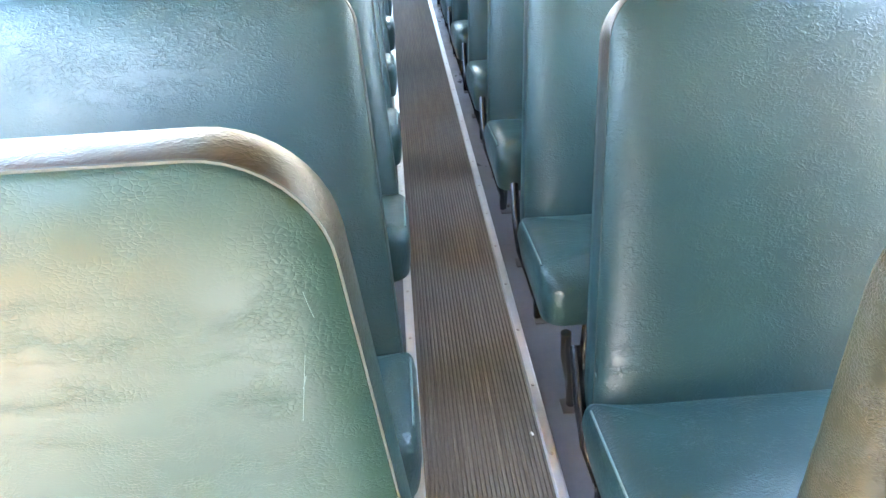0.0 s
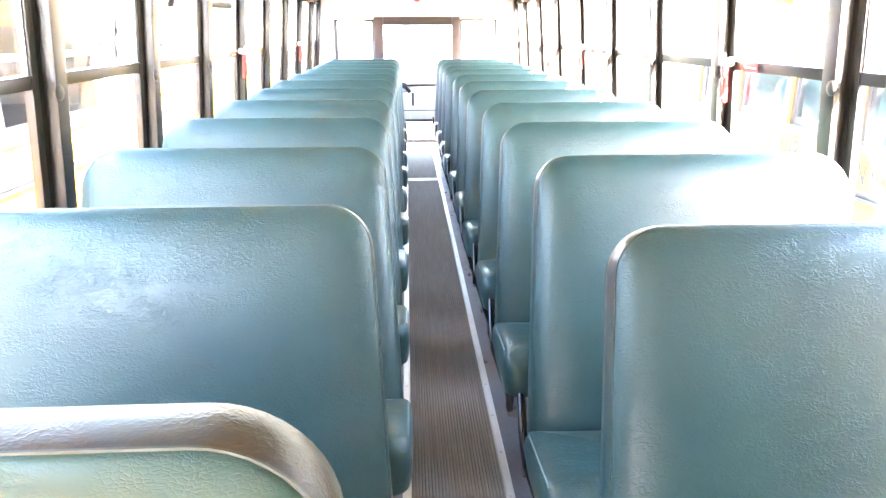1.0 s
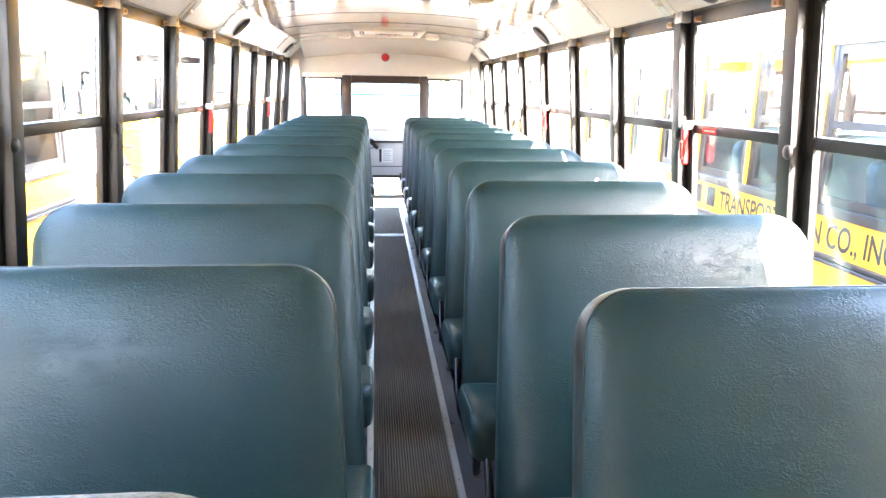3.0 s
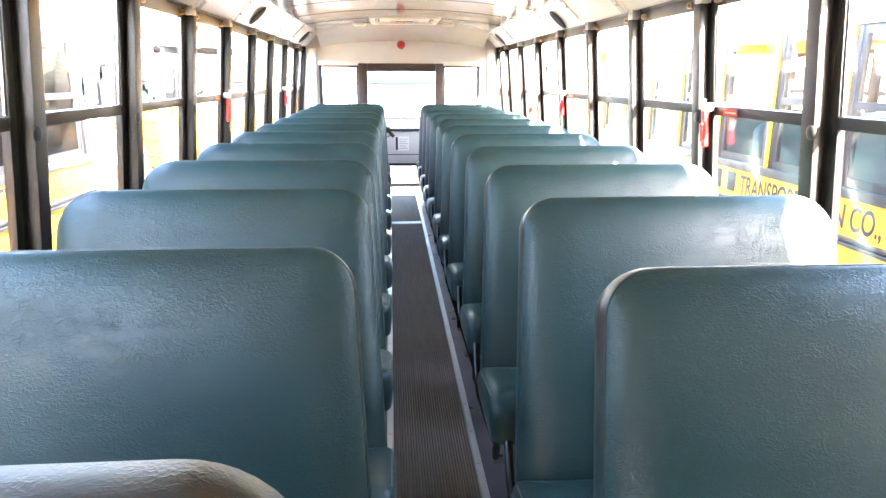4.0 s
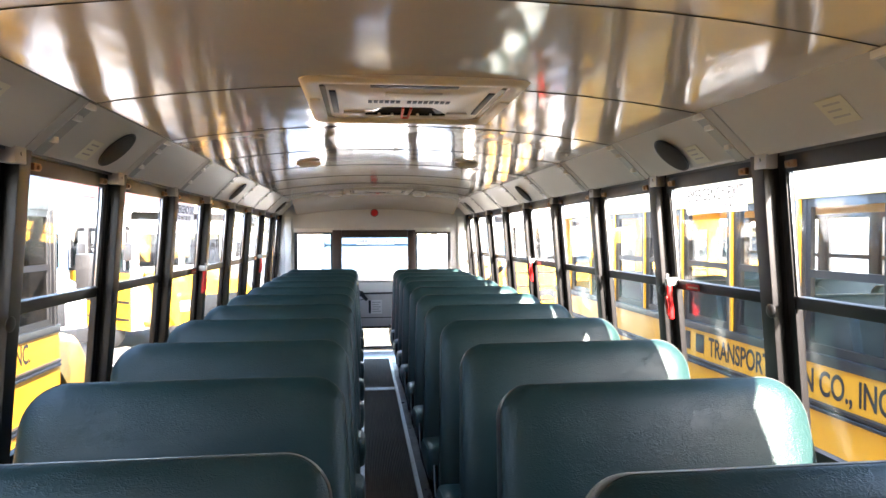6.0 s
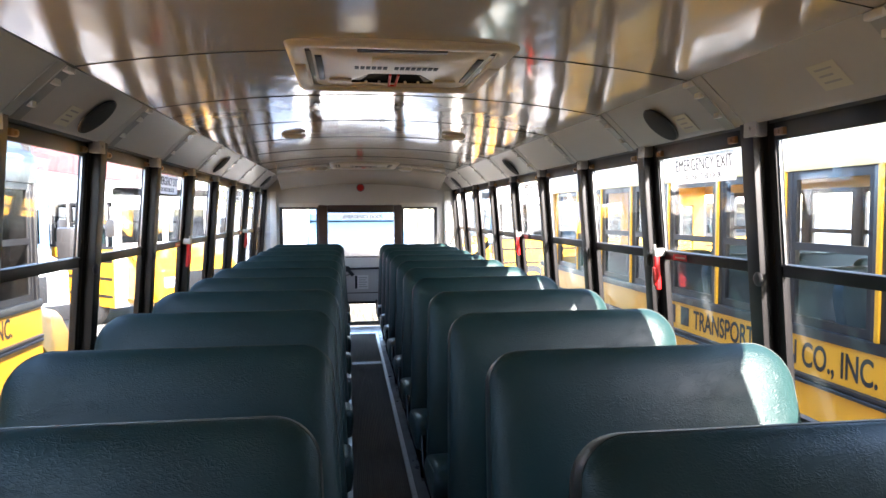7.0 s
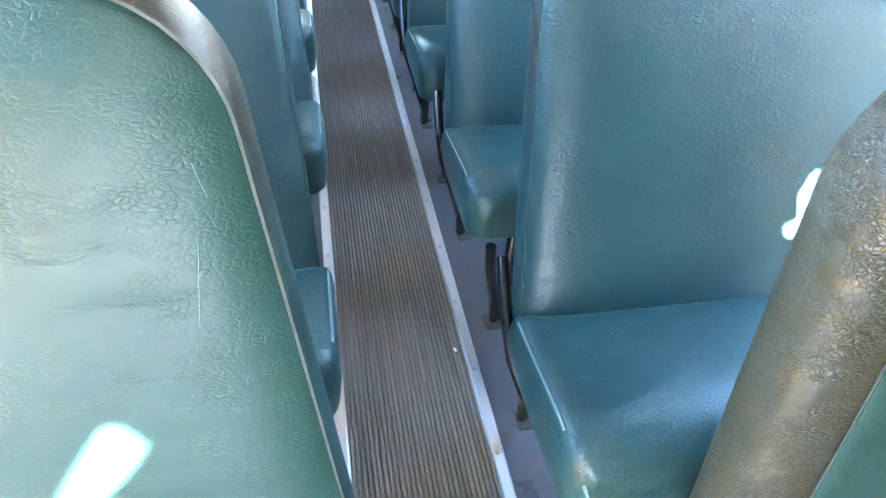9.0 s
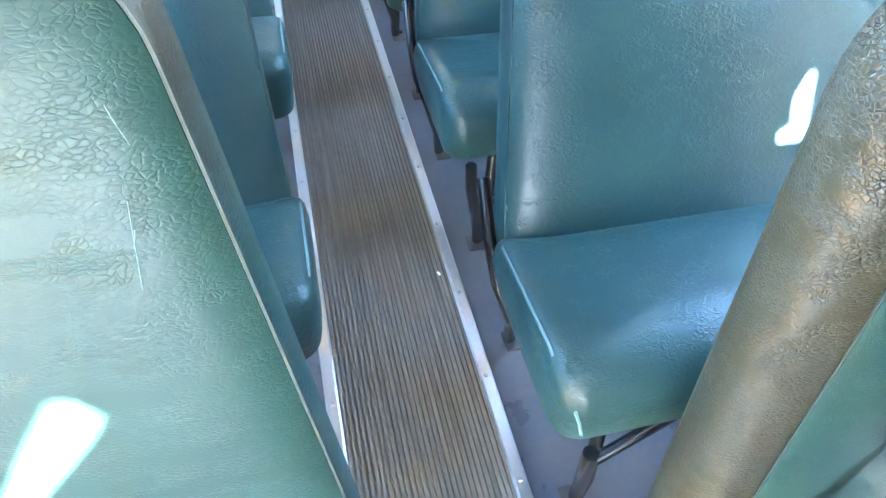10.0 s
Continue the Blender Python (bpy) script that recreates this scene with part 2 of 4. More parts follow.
def glass(name, tint, gloss_rough=0.02, strength=0.55):
    m = bpy.data.materials.new(name)
    m.use_nodes = True
    t = m.node_tree
    t.nodes.clear()
    out, mix = t.nodes.new("ShaderNodeOutputMaterial"), t.nodes.new("ShaderNodeMixShader")
    clear, gloss, edge = t.nodes.new("ShaderNodeBsdfTransparent"), t.nodes.new("ShaderNodeBsdfGlossy"), t.nodes.new("ShaderNodeLayerWeight")
    clear.inputs[0].default_value = (*tint, 1)
    gloss.inputs["Roughness"].default_value = gloss_rough
    edge.inputs[0].default_value = 0.5
    steep, scaled = t.nodes.new("ShaderNodeMath"), t.nodes.new("ShaderNodeMath")
    steep.operation, scaled.operation = "POWER", "MULTIPLY_ADD"
    steep.inputs[1].default_value = 4.0
    scaled.inputs[1].default_value, scaled.inputs[2].default_value = strength, 0.025
    t.links.new(edge.outputs["Facing"], steep.inputs[0])
    t.links.new(steep.outputs[0], scaled.inputs[0])
    t.links.new(scaled.outputs[0], mix.inputs[0])
    t.links.new(clear.outputs[0], mix.inputs[1])
    t.links.new(gloss.outputs[0], mix.inputs[2])
    t.links.new(mix.outputs[0], out.inputs[0])
    return m


GLASS = glass("clear_window_glass", (0.97, 0.98, 0.975))
GLASS_TINT = glass("tinted_window_glass", (0.84, 0.86, 0.865))
GLASS_BLACK = glass("dark_privacy_glass", (0.16, 0.15, 0.14), 0.2, 0.22)
GLASS_DARK = glass("smoked_side_glass", (0.45, 0.46, 0.47))
GLASS_FAR = glass("neighbour_window_glass", (0.78, 0.80, 0.81))
BUS_YELLOW = plain("school_bus_yellow", (0.84, 0.40, 0.02), 0.32, vary=0.06, grain=0.05)
# yellow made pale: the haze over it is mixed into the paint
BUS_CREAM = plain("hazed_yellow_roof_paint", (0.80, 0.58, 0.27), 0.4, vary=0.05)
BUS_BLACK = plain("bus_black_trim", (0.02, 0.019, 0.02), 0.4, vary=0.3)
BUS_BLUE = plain("pale_blue_paint", (0.13, 0.25, 0.40), 0.35, vary=0.06)
VAN_BLUE = plain("mid_blue_paint", (0.06, 0.115, 0.18), 0.35, vary=0.06)
BUS_WHITE = plain("white_roof_paint", (0.78, 0.77, 0.74), 0.4, vary=0.05)
TYRE = plain("tyre_rubber", (0.025, 0.025, 0.027), 0.7)
SEAT_FAR = plain("dark_seat_vinyl", (0.05, 0.085, 0.09), 0.45)
HUB = plain("grey_wheel_steel", (0.35, 0.34, 0.33), 0.5, 0.6)
GROUND = Mat("dusty_concrete_lot", (0.35, 0.33, 0.30), 0.85)
GROUND.link(GROUND.mix(GROUND.noise(0.35, 8, 0.65), (0.32, 0.305, 0.28), (0.44, 0.42, 0.39)), GROUND.b.inputs["Base Color"])
GROUND.link(GROUND.bump(GROUND.noise(30.0, 6), 0.4, 0.01), GROUND.b.inputs["Normal"])
GROUND = GROUND.m
BARK = plain("grey_bark", (0.13, 0.10, 0.075), 0.85, vary=0.3, scale=14, grain=0.6)
LEAF = plain("tree_leaf", (0.075, 0.12, 0.035), 0.6, vary=0.35)


# ---- mesh helpers ----
def part(name, bm, material, parent=None, label="", smooth=True, at=None):
    me = bpy.data.meshes.new(name)
    bm.normal_update()
    bm.to_mesh(me)
    bm.free()
    me.materials.append(material)
    if smooth:
        for p in me.polygons:
            p.use_smooth = True
        me.set_sharp_from_angle(angle=radians(38))
    ob = new(name, me)
    if at is not None:
        ob.matrix_basis = at
    if parent is not None:
        ob.parent = parent
    return tagged(ob, label)


def shared(name, me, parent, at):
    """One more object on a mesh that exists."""
    ob = new(name, me)
    ob.matrix_basis = at
    ob.parent = parent
    return ob


def add_box(bm, lo, hi, bevel=0.0, segs=2):
    made = bmesh.ops.create_cube(bm, size=1.0)["verts"]
    size, mid = [h - l for l, h in zip(lo, hi)], [(h + l) / 2 for l, h in zip(lo, hi)]
    for v in made:
        v.co = Vector([v.co[k] * size[k] + mid[k] for k in range(3)])
    if bevel:
        edges = list({e for v in made for e in v.link_edges})
        bmesh.ops.bevel(bm, geom=edges, offset=bevel, segments=segs, affect="EDGES", profile=0.6)
    return bm


def box(lo, hi, bevel=0.0, segs=2):
    return add_box(bmesh.new(), lo, hi, bevel, segs)


def add_tube(bm, points, radius, sides=10):
    """A round tube along a polyline."""
    pts = [Vector(p) for p in points]
    rings = []
    for i, p in enumerate(pts):
        a, b = pts[max(i - 1, 0)], pts[min(i + 1, len(pts) - 1)]
        way = (b - a).normalized()
        side = way.orthogonal().normalized() if not rings else (last - way * last.dot(way)).normalized()
        last = side
        up = way.cross(side)
        rings.append([bm.verts.new(p + radius * (math.cos(k * math.tau / sides) * side + math.sin(k * math.tau / sides) * up)) for k in range(sides)])
    for r, s in zip(rings, rings[1:]):
        for k in range(sides):
            bm.faces.new((r[k], r[(k + 1) % sides], s[(k + 1) % sides], s[k]))
    bm.faces.new(rings[0][::-1])
    bm.faces.new(rings[-1])
    return bm


def tube(points, radius, sides=10):
    return add_tube(bmesh.new(), points, radius, sides)


def outline(corners, radii, n=8):
    """A closed 2D outline with rounded corners, anticlockwise."""
    pts, m = [], len(corners)
    for i, (c, r) in enumerate(zip(corners, radii)):
        a, b = Vector(corners[i - 1]), Vector(corners[(i + 1) % m])
        c = Vector(c)
        u, v = (a - c).normalized(), (b - c).normalized()
        half = u.angle(v) / 2
        if r <= 0:
            pts.append(c)
            continue
        t = r / math.tan(half)
        p, q = c + u * t, c + v * t
        mid = c + (u + v).normalized() * (r / math.sin(half))
        a0, a1 = math.atan2(*(p - mid).yx), math.atan2(*(q - mid).yx)
        while a1 < a0:
            a1 += math.tau
        pts += [mid + r * Vector((math.cos(a0 + (a1 - a0) * k / n), math.sin(a0 + (a1 - a0) * k / n))) for k in range(n + 1)]
    return pts


def dense(pts, step):
    out = []
    for a, b in zip(pts, pts[1:] + pts[:1]):
        k = max(1, int((b - a).length / step))
        out += [a.lerp(b, j / k) for j in range(k)]
    return out


def inset_loop(pts, d):
    """Moves each point of a closed anticlockwise outline inwards by d."""
    n, out = len(pts), []
    for i, p in enumerate(pts):
        t = (pts[(i + 1) % n] - pts[i - 1]).normalized()
        out.append(p + Vector((-t.y, t.x)) * d)
    return out


def loops(layers, place, cap_first=True, cap_last=True):
    """Joins outlines of equal count into a skin; place(p2, depth) gives the 3D point."""
    bm = bmesh.new()
    rings = [[bm.verts.new(place(p, d)) for p in pts] for pts, d in layers]
    n = len(rings[0])
    for r, s in zip(rings, rings[1:]):
        for k in range(n):
            bm.faces.new((r[k], r[(k + 1) % n], s[(k + 1) % n], s[k]))
    if cap_first:
        bm.faces.new(rings[0][::-1])
    if cap_last:
        bm.faces.new(rings[-1])
    bmesh.ops.recalc_face_normals(bm, faces=bm.faces)
    return bm


def slab(pts, depth, radius, place, steps=4):
    """A padded slab with rounded rims."""
    layers = []
    for k in range(steps + 1):
        a = k / steps * math.pi / 2
        layers.append((inset_loop(pts, radius * (1 - math.sin(a))), radius * (1 - math.cos(a))))
    layers += [(p, depth - d) for p, d in reversed(layers)]
    return loops(layers, place)


def extrude(profile, axis_lo, axis_hi, place):
    return loops([(profile, axis_lo), (profile, axis_hi)], place)


def lettering(text, size, material, parent, at, squeeze=1.0, name="lettering", bold=0.0):
    """Raised ink letters in the built-in font."""
    cu = bpy.data.curves.new(name, "FONT")
    cu.body, cu.size, cu.extrude, cu.offset = text, size, 0.0006, bold
    cu.align_x, cu.align_y = "LEFT", "BOTTOM_BASELINE"
    tmp = new(name + "_source", cu)
    me = bpy.data.meshes.new_from_object(tmp.evaluated_get(bpy.context.evaluated_depsgraph_get()))
    bpy.data.objects.remove(tmp)
    me.materials.clear()
    me.materials.append(material)
    for v in me.vertices:
        v.co.x *= squeeze
    ob = new(name, me)
    ob.matrix_basis = at
    ob.parent = parent
    return ob


def facing(side, x, y, z):
    """A frame on a wall: text runs to the reader's right, its face towards -x (side 1) or +x (side -1)."""
    m = Matrix(((0, 0, -side, x), (-side, 0, 0, y), (0, 1, 0, z), (0, 0, 0, 1)))
    return m


def thing(name, label, category, group="", kind=""):
    return tagged(new(name), label, category, group, kind)


# ---- the bus shell ----
FRONT, REAR = -1.14, 8.52
POST0, BAY = 2.215, 0.8105
BAYS = range(-4, 8)            # window bays from the driver's end to the rear
SILL, RAIL, HEAD = 0.74, 1.24, 1.63
WALL_LEAN = 4.75               # degrees by which the window walls lean inwards
COVE_LOW, COVE_TOP = (1.128, 1.69), (0.965, 1.845)
CROWN = 1.918


def on_wall(side, y):
    """The pose of a window-wall part that is modelled upright with its post's face at x = 1.074: moved out to the wall and leant inwards."""
    flip = pose(-0.012, y if side > 0 else y + 0.02, 0, 0, 0, 0 if side > 0 else 180)
    return flip @ pose(1.16, 0, 1.234, 0, -WALL_LEAN, 0) @ pose(-1.074, 0, -1.234)


floor = part("floor", box((-1.24, FRONT, -0.06), (1.24, REAR + 0.05, 0.0)), FLOOR, smooth=False)
tagged(floor, "dark grey rubber bus floor with dirt and scuffs", "floor", kind="structure")

# ribbed aisle runner
RUN_L, RUN_R, RUN_END = -0.163, 0.126, 7.98
bm = bmesh.new()
prof, ribs = [], 28
pitch = (RUN_R - RUN_L) / ribs
for k in range(ribs):
    x0 = RUN_L + k * pitch
    prof += [(x0, 0.002), (x0 + pitch * 0.22, 0.002), (x0 + pitch * 0.34, 0.0085), (x0 + pitch * 0.88, 0.0085)]
prof.append((RUN_R, 0.002))
stations = [FRONT + 0.1 + k * 0.26 for k in range(int((RUN_END - FRONT - 0.4) / 0.26) + 1)] + [RUN_END]
rows_v = [[bm.verts.new((x, y, z)) for x, z in prof] for y in stations]
for r, s in zip(rows_v, rows_v[1:]):
    for k in range(len(prof) - 1):
        bm.faces.new((r[k], r[k + 1], s[k + 1], s[k]))
runner = part("aisle_runner", bm, RUNNER, smooth=False)
tagged(runner, "worn brown-black ribbed rubber runner along the aisle floor", "floor runner", kind="structure")

screw_bm = bmesh.new()
bmesh.ops.create_uvsphere(screw_bm, u_segments=8, v_segments=4, radius=0.0055)
for v in screw_bm.verts:
    v.co.z = max(v.co.z, 0) * 0.5
screw_mesh = None
for x0, x1, edge in ((-0.190, -0.163, "left"), (0.126, 0.153, "right")):
    rail = part("aisle_trim", extrude([Vector(p) for p in ((x0, 0.0), (x1, 0.0), (x1, 0.006), (x1 - 0.004, 0.0085), (x0 + 0.004, 0.0085), (x0, 0.005))], FRONT + 0.1, 8.06, lambda p, d: Vector((p.x, d, p.y))), ALUMINIUM, smooth=False)
    tagged(rail, "scuffed aluminium edging strip screwed along the aisle", "trim", kind="structure")
    for k in range(-8, 32):
        y = 0.923 + 0.229 * k
        if FRONT + 0.15 < y < 8.0:
            at = Matrix.Translation(((x0 + x1) / 2, y, 0.0085))
            if screw_mesh is None:
                first = part("screw", screw_bm, STEEL, rail, at=at)
                screw_mesh = first.data
            else:
                shared("screw", screw_mesh, rail, at)
strip = part("floor_joint_strip", box((RUN_L, 6.40, 0.003), (RUN_R, 6.50, 0.0085), 0.002), STEEL)
tagged(strip, "aluminium joint strip across the aisle runner", "trim", kind="structure")
strip = part("floor_joint_strip", box((-0.19, 7.99, 0.0), (0.153, 8.06, 0.010), 0.002), ALUMINIUM)
tagged(strip, "aluminium strip that ends the aisle runner", "trim", kind="structure")


def side_wall(side, name):
    """Panel below the windows, header above them, and one post for each bay."""
    w = bmesh.new()
    start = FRONT if side > 0 else -0.30      # the door side is open to the entrance steps
    for lo, hi in (((1.205, start, -0.05), (1.265, REAR, SILL - 0.03)), ((1.155, FRONT, HEAD + 0.055), (1.20, REAR, 1.99))):
        add_box(w, (side * lo[0], *lo[1:]) if side > 0 else (-hi[0], *lo[1:]), (side * hi[0], *hi[1:]) if side > 0 else (-lo[0], *hi[1:]))
    if side > 0:
        # unseen, beside the driver: window head lowered against sun, panel hole added for a sun spot
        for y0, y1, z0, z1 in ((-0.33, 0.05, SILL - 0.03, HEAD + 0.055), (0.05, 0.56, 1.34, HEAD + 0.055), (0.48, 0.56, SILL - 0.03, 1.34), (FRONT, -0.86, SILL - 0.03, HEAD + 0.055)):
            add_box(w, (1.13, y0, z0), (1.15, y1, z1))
        # outline traced back along the sun's rays from the bright spot on the first seat
        beam_hole = [(-0.566, 1.527), (-0.593, 1.544), (-0.671, 1.546), (-0.671, 1.494), (-0.755, 1.529), (-0.741, 1.504), (-0.603, 1.423), (-0.589, 1.424)]
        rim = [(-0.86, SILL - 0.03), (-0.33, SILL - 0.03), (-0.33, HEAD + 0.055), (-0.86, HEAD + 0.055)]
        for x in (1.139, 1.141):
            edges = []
            for ring in (beam_hole, rim):
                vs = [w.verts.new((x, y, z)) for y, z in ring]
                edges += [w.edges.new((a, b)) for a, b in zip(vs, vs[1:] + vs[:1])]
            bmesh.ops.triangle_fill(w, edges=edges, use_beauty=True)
    wall = tagged(part(name, w, WALL_LOW, smooth=False), "dark grey metal side wall below black-framed bus windows", "wall", kind="structure")
    mesh = None
    for k in [*BAYS, 8]:
        y = POST0 + BAY * k
        if side > 0 and k < -2:
            continue
        if k == 8:
            y = REAR - 0.03
        if mesh is None:
            b = bmesh.new()
            add_box(b, (1.074, -0.035, SILL - 0.06), (1.14, 0.035, HEAD + 0.07), 0.006)
            add_box(b, (1.112, -0.055, SILL - 0.06), (1.142, 0.055, HEAD + 0.07), 0.004)
            p = part("window_post", b, BLACK_FRAME, wall)
            mesh = p.data
        else:
            p = new("window_post", mesh)
            p.parent = wall
        p.matrix_basis = on_wall(side, y)
    return wall


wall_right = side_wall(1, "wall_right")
# unseen tinted pane, added to dim what the seats reflect of this opening
pane = part("dimming_pane", box((1.136, 0.05, SILL - 0.03), (1.140, 0.48, 1.34)), GLASS_DARK, wall_right, smooth=False)
pane.visible_shadow = False
wall_left = side_wall(-1, "wall_left")


def window_unit():
    """A black split-sash window: frame, middle rail, latches and two panes, inner face towards -x."""
    win = thing("window", "black-framed split-sash bus window with two clear panes", "window", "side windows", "structure")
    h = BAY / 2 - 0.055
    f = bmesh.new()
    add_box(f, (1.112, -h, SILL - 0.03), (1.138, -h + 0.038, HEAD + 0.055), 0.004)
    add_box(f, (1.112, h - 0.038, SILL - 0.03), (1.138, h, HEAD + 0.055), 0.004)
    add_box(f, (1.112, -h + 0.038, HEAD), (1.138, h - 0.038, HEAD + 0.055), 0.003)
    add_box(f, (1.112, -h + 0.038, SILL - 0.03), (1.138, h - 0.038, SILL + 0.02), 0.003)
    part("window_frame", f, BLACK_FRAME, win)
    r = bmesh.new()
    add_box(r, (1.114, -h + 0.038, RAIL - 0.042), (1.127, h - 0.038, RAIL), 0.003)
    add_box(r, (1.107, -h + 0.038, RAIL - 0.008), (1.114, h - 0.038, RAIL - 0.001), 0.002)
    part("middle_rail", r, BLACK_FRAME, win)
    track = bmesh.new()
    for s in (-1, 1):
        add_box(track, (1.118, s * (h - 0.045) - 0.003, RAIL), (1.124, s * (h - 0.045) + 0.003, HEAD), 0.001)
    part("sash_track", track, ALUMINIUM, win)
    for s in (-1, 1):
        l = bmesh.new()
        add_box(l, (1.098, s * (h - 0.075) - 0.022, HEAD + 0.012), (1.114, s * (h - 0.075) + 0.022, HEAD + 0.036), 0.004)
        add_box(l, (1.090, s * (h - 0.075) - 0.008, HEAD + 0.016), (1.100, s * (h - 0.075) + 0.008, HEAD + 0.030), 0.003)
        part("latch", l, AMBER, win, "amber plastic sash latch")
    for nm, z0, z1, x in (("upper_pane", RAIL - 0.005, HEAD + 0.005, 1.128), ("lower_pane", SILL + 0.015, RAIL - 0.035, 1.130)):
        g = part(nm, box((x, -h + 0.034, z0), (x + 0.004, h - 0.034, z1)), GLASS if nm[0] == "u" else GLASS_TINT, win, smooth=False)
        g.visible_shadow = False
    return win


unit = None
for side in (1, -1):
    for k in BAYS:
        y = POST0 + BAY * (k + 0.5)
        if side > 0 and k < -2:
            continue                      # unseen wall here, closed to hold sun off the seats
        m = on_wall(side, y)
        if k == 7:
            m = on_wall(side, (POST0 + BAY * 7 + 0.055 + REAR - 0.085) / 2) @ Matrix.Diagonal((1, (REAR - 0.14 - POST0 - BAY * 7) / (BAY - 0.11), 1, 1))
        if unit is None:
            unit = window_unit()
            unit.matrix_basis = m
        else:
            c = copy_thing(unit, m)
            if k == 7:
                c.matrix_basis = m

# cove panels, straps and clips over the windows
def cove(side, name):
    top = thing(name, "beige enamelled cove panels above the windows with grey straps", "trim", kind="structure")
    lo, hi = Vector(COVE_LOW), Vector(COVE_TOP)
    way = (hi - lo).normalized()
    out = Vector((way.y, -way.x))
    panel_mesh = strap_mesh = clip_mesh = None
    flip = pose(-0.012, 0, 0, 0, 0, 0 if side > 0 else 180)
    for k in range(-5, 8):
        y0, y1 = max(FRONT, POST0 + BAY * k + 0.004), min(REAR - 0.02, POST0 + BAY * (k + 1) - 0.004)
        if y1 - y0 < 0.1:
            continue
        span = BAY / 2 - 0.004
        if panel_mesh is None:
            prof = [lo, lo + way * 0.012 - out * 0.003, lo + way * 0.10, hi - way * 0.012, hi, hi + out * 0.02, lo + out * 0.02]
            pm = part("cove_panel", extrude(prof, -span, span, lambda p, d: Vector((p.x, d, p.y))), COVE, top, smooth=False)
            panel_mesh = pm.data
        else:
            pm = new("cove_panel", panel_mesh)
            pm.parent = top
        pm.matrix_basis = pose(0, (y0 + y1) / 2, 0) @ flip @ Matrix.Diagonal((1, (y1 - y0) / (2 * span), 1, 1))
    for k in range(-4, 8):
        y = POST0 + BAY * k
        if strap_mesh is None:
            prof = [lo - out * 0.004, hi - out * 0.004, hi + out * 0.004, lo + out * 0.004]
            st = part("strap", extrude(prof, -0.03, 0.03, lambda p, d: Vector((p.x, d, p.y))), STRAP, top, smooth=False)
            strap_mesh = st.data
            cb = bmesh.new()
            for f, wide in ((0.93, 0.028), (0.70, 0.020), (0.28, 0.016)):
                c = lo.lerp(hi, f)
                add_box(cb, (c.x - 0.014, -wide, c.y - 0.010), (c.x + 0.004, wide, c.y + 0.010), 0.004)
            cl = part("clip", cb, CLIP, top)
            clip_mesh = cl.data
            br = bmesh.new()
            add_box(br, (1.118, -0.036, 1.648), (1.160, 0.030, 1.700), 0.003)
            add_tube(br, ((1.114, -0.004, 1.676), (1.122, -0.004, 1.676)), 0.006, 8)
            bk = part("post_bracket", br, BRACKET, top)
            bracket_mesh = bk.data
        else:
            st, cl, bk = new("strap", strap_mesh), new("clip", clip_mesh), new("post_bracket", bracket_mesh)
            st.parent = cl.parent = bk.parent = top
        for o in (st, cl, bk):
            o.matrix_basis = pose(0, y + (-0.025 if o is bk else 0.09), 0) @ flip
    return top


cove(1, "cove_right")
cove(-1, "cove_left")


def on_cove(side, y, f, lift=0.006):
    """A frame on the cove face: x along the bus, y up the slope, z out of it."""
    lo, hi = Vector(COVE_LOW), Vector(COVE_TOP)
    p = lo.lerp(hi, f)
    way = (hi - lo).normalized()
    out = Vector((-way.y, way.x))
    out = out if out.x < 0 else -out
    yv, zv = Vector((way.x * side, 0, way.y)), Vector((out.x * side, 0, out.y))
    xv = yv.cross(zv)
    c = Vector((p.x * side - 0.012, y, p.y)) + zv * lift
    return Matrix(((xv.x, yv.x, zv.x, c.x), (xv.y, yv.y, zv.y, c.y), (xv.z, yv.z, zv.z, c.z), (0, 0, 0, 1)))


def ellipse(a, b, n=36):
    return [Vector((a * math.cos(k * math.tau / n), b * math.sin(k * math.tau / n))) for k in range(n)]


GRILLE = Mat("black_speaker_cloth", (0.012, 0.012, 0.012), 0.75)
_v = GRILLE.node("ShaderNodeTexVoronoi", Scale=220.0)
GRILLE.link(GRILLE.coords(), _v.inputs["Vector"])
GRILLE.link(GRILLE.bump(_v.outputs["Distance"], 0.6, 0.002), GRILLE.b.inputs["Normal"])
GRILLE = GRILLE.m


def speaker():
    t = thing("speaker", "black oval loudspeaker grille set in the cove panel", "speaker", "cove speakers")
    e = ellipse(0.080, 0.080)
    part("grille", loops([(e, 0), (inset_loop(e, 0.004), 0.007), (inset_loop(e, 0.02), 0.011)], lambda p, d: Vector((p.x, p.y, d))), GRILLE, t)
    rim = bmesh.new()
    add_tube(rim, [Vector((p.x, p.y, 0.003)) for p in [*e, e[0]]], 0.0035, 6)
    part("rim", rim, BLACK_PLASTIC, t)
    return t


sp = None
for side in (1, -1):
    for y in (2.68 if side > 0 else 2.745, 5.15, 7.75):
        m = on_cove(side, y, 0.42 if side > 0 else 0.47)
        if sp is None:
            sp = speaker()
            sp.matrix_basis = m
        else:
            copy_thing(sp, m)


def sticker(y, side, f, w, h, label, material=PALE_PAPER, bars=3):
    t = thing("sticker", label, "sticker")
    t.matrix_basis = on_cove(side, y, f, 0.003)
    part("paper", box((-w / 2, -h / 2, 0), (w / 2, h / 2, 0.0012)), material, t, smooth=False)
    for k in range(bars):
        z = h * (0.28 - 0.25 * k)
        part("print_bar", box((-w * 0.32, z - h * 0.035, 0.001), (w * (0.30 - 0.12 * (k % 2)), z + h * 0.035, 0.0018)), STRAP, t, smooth=False)


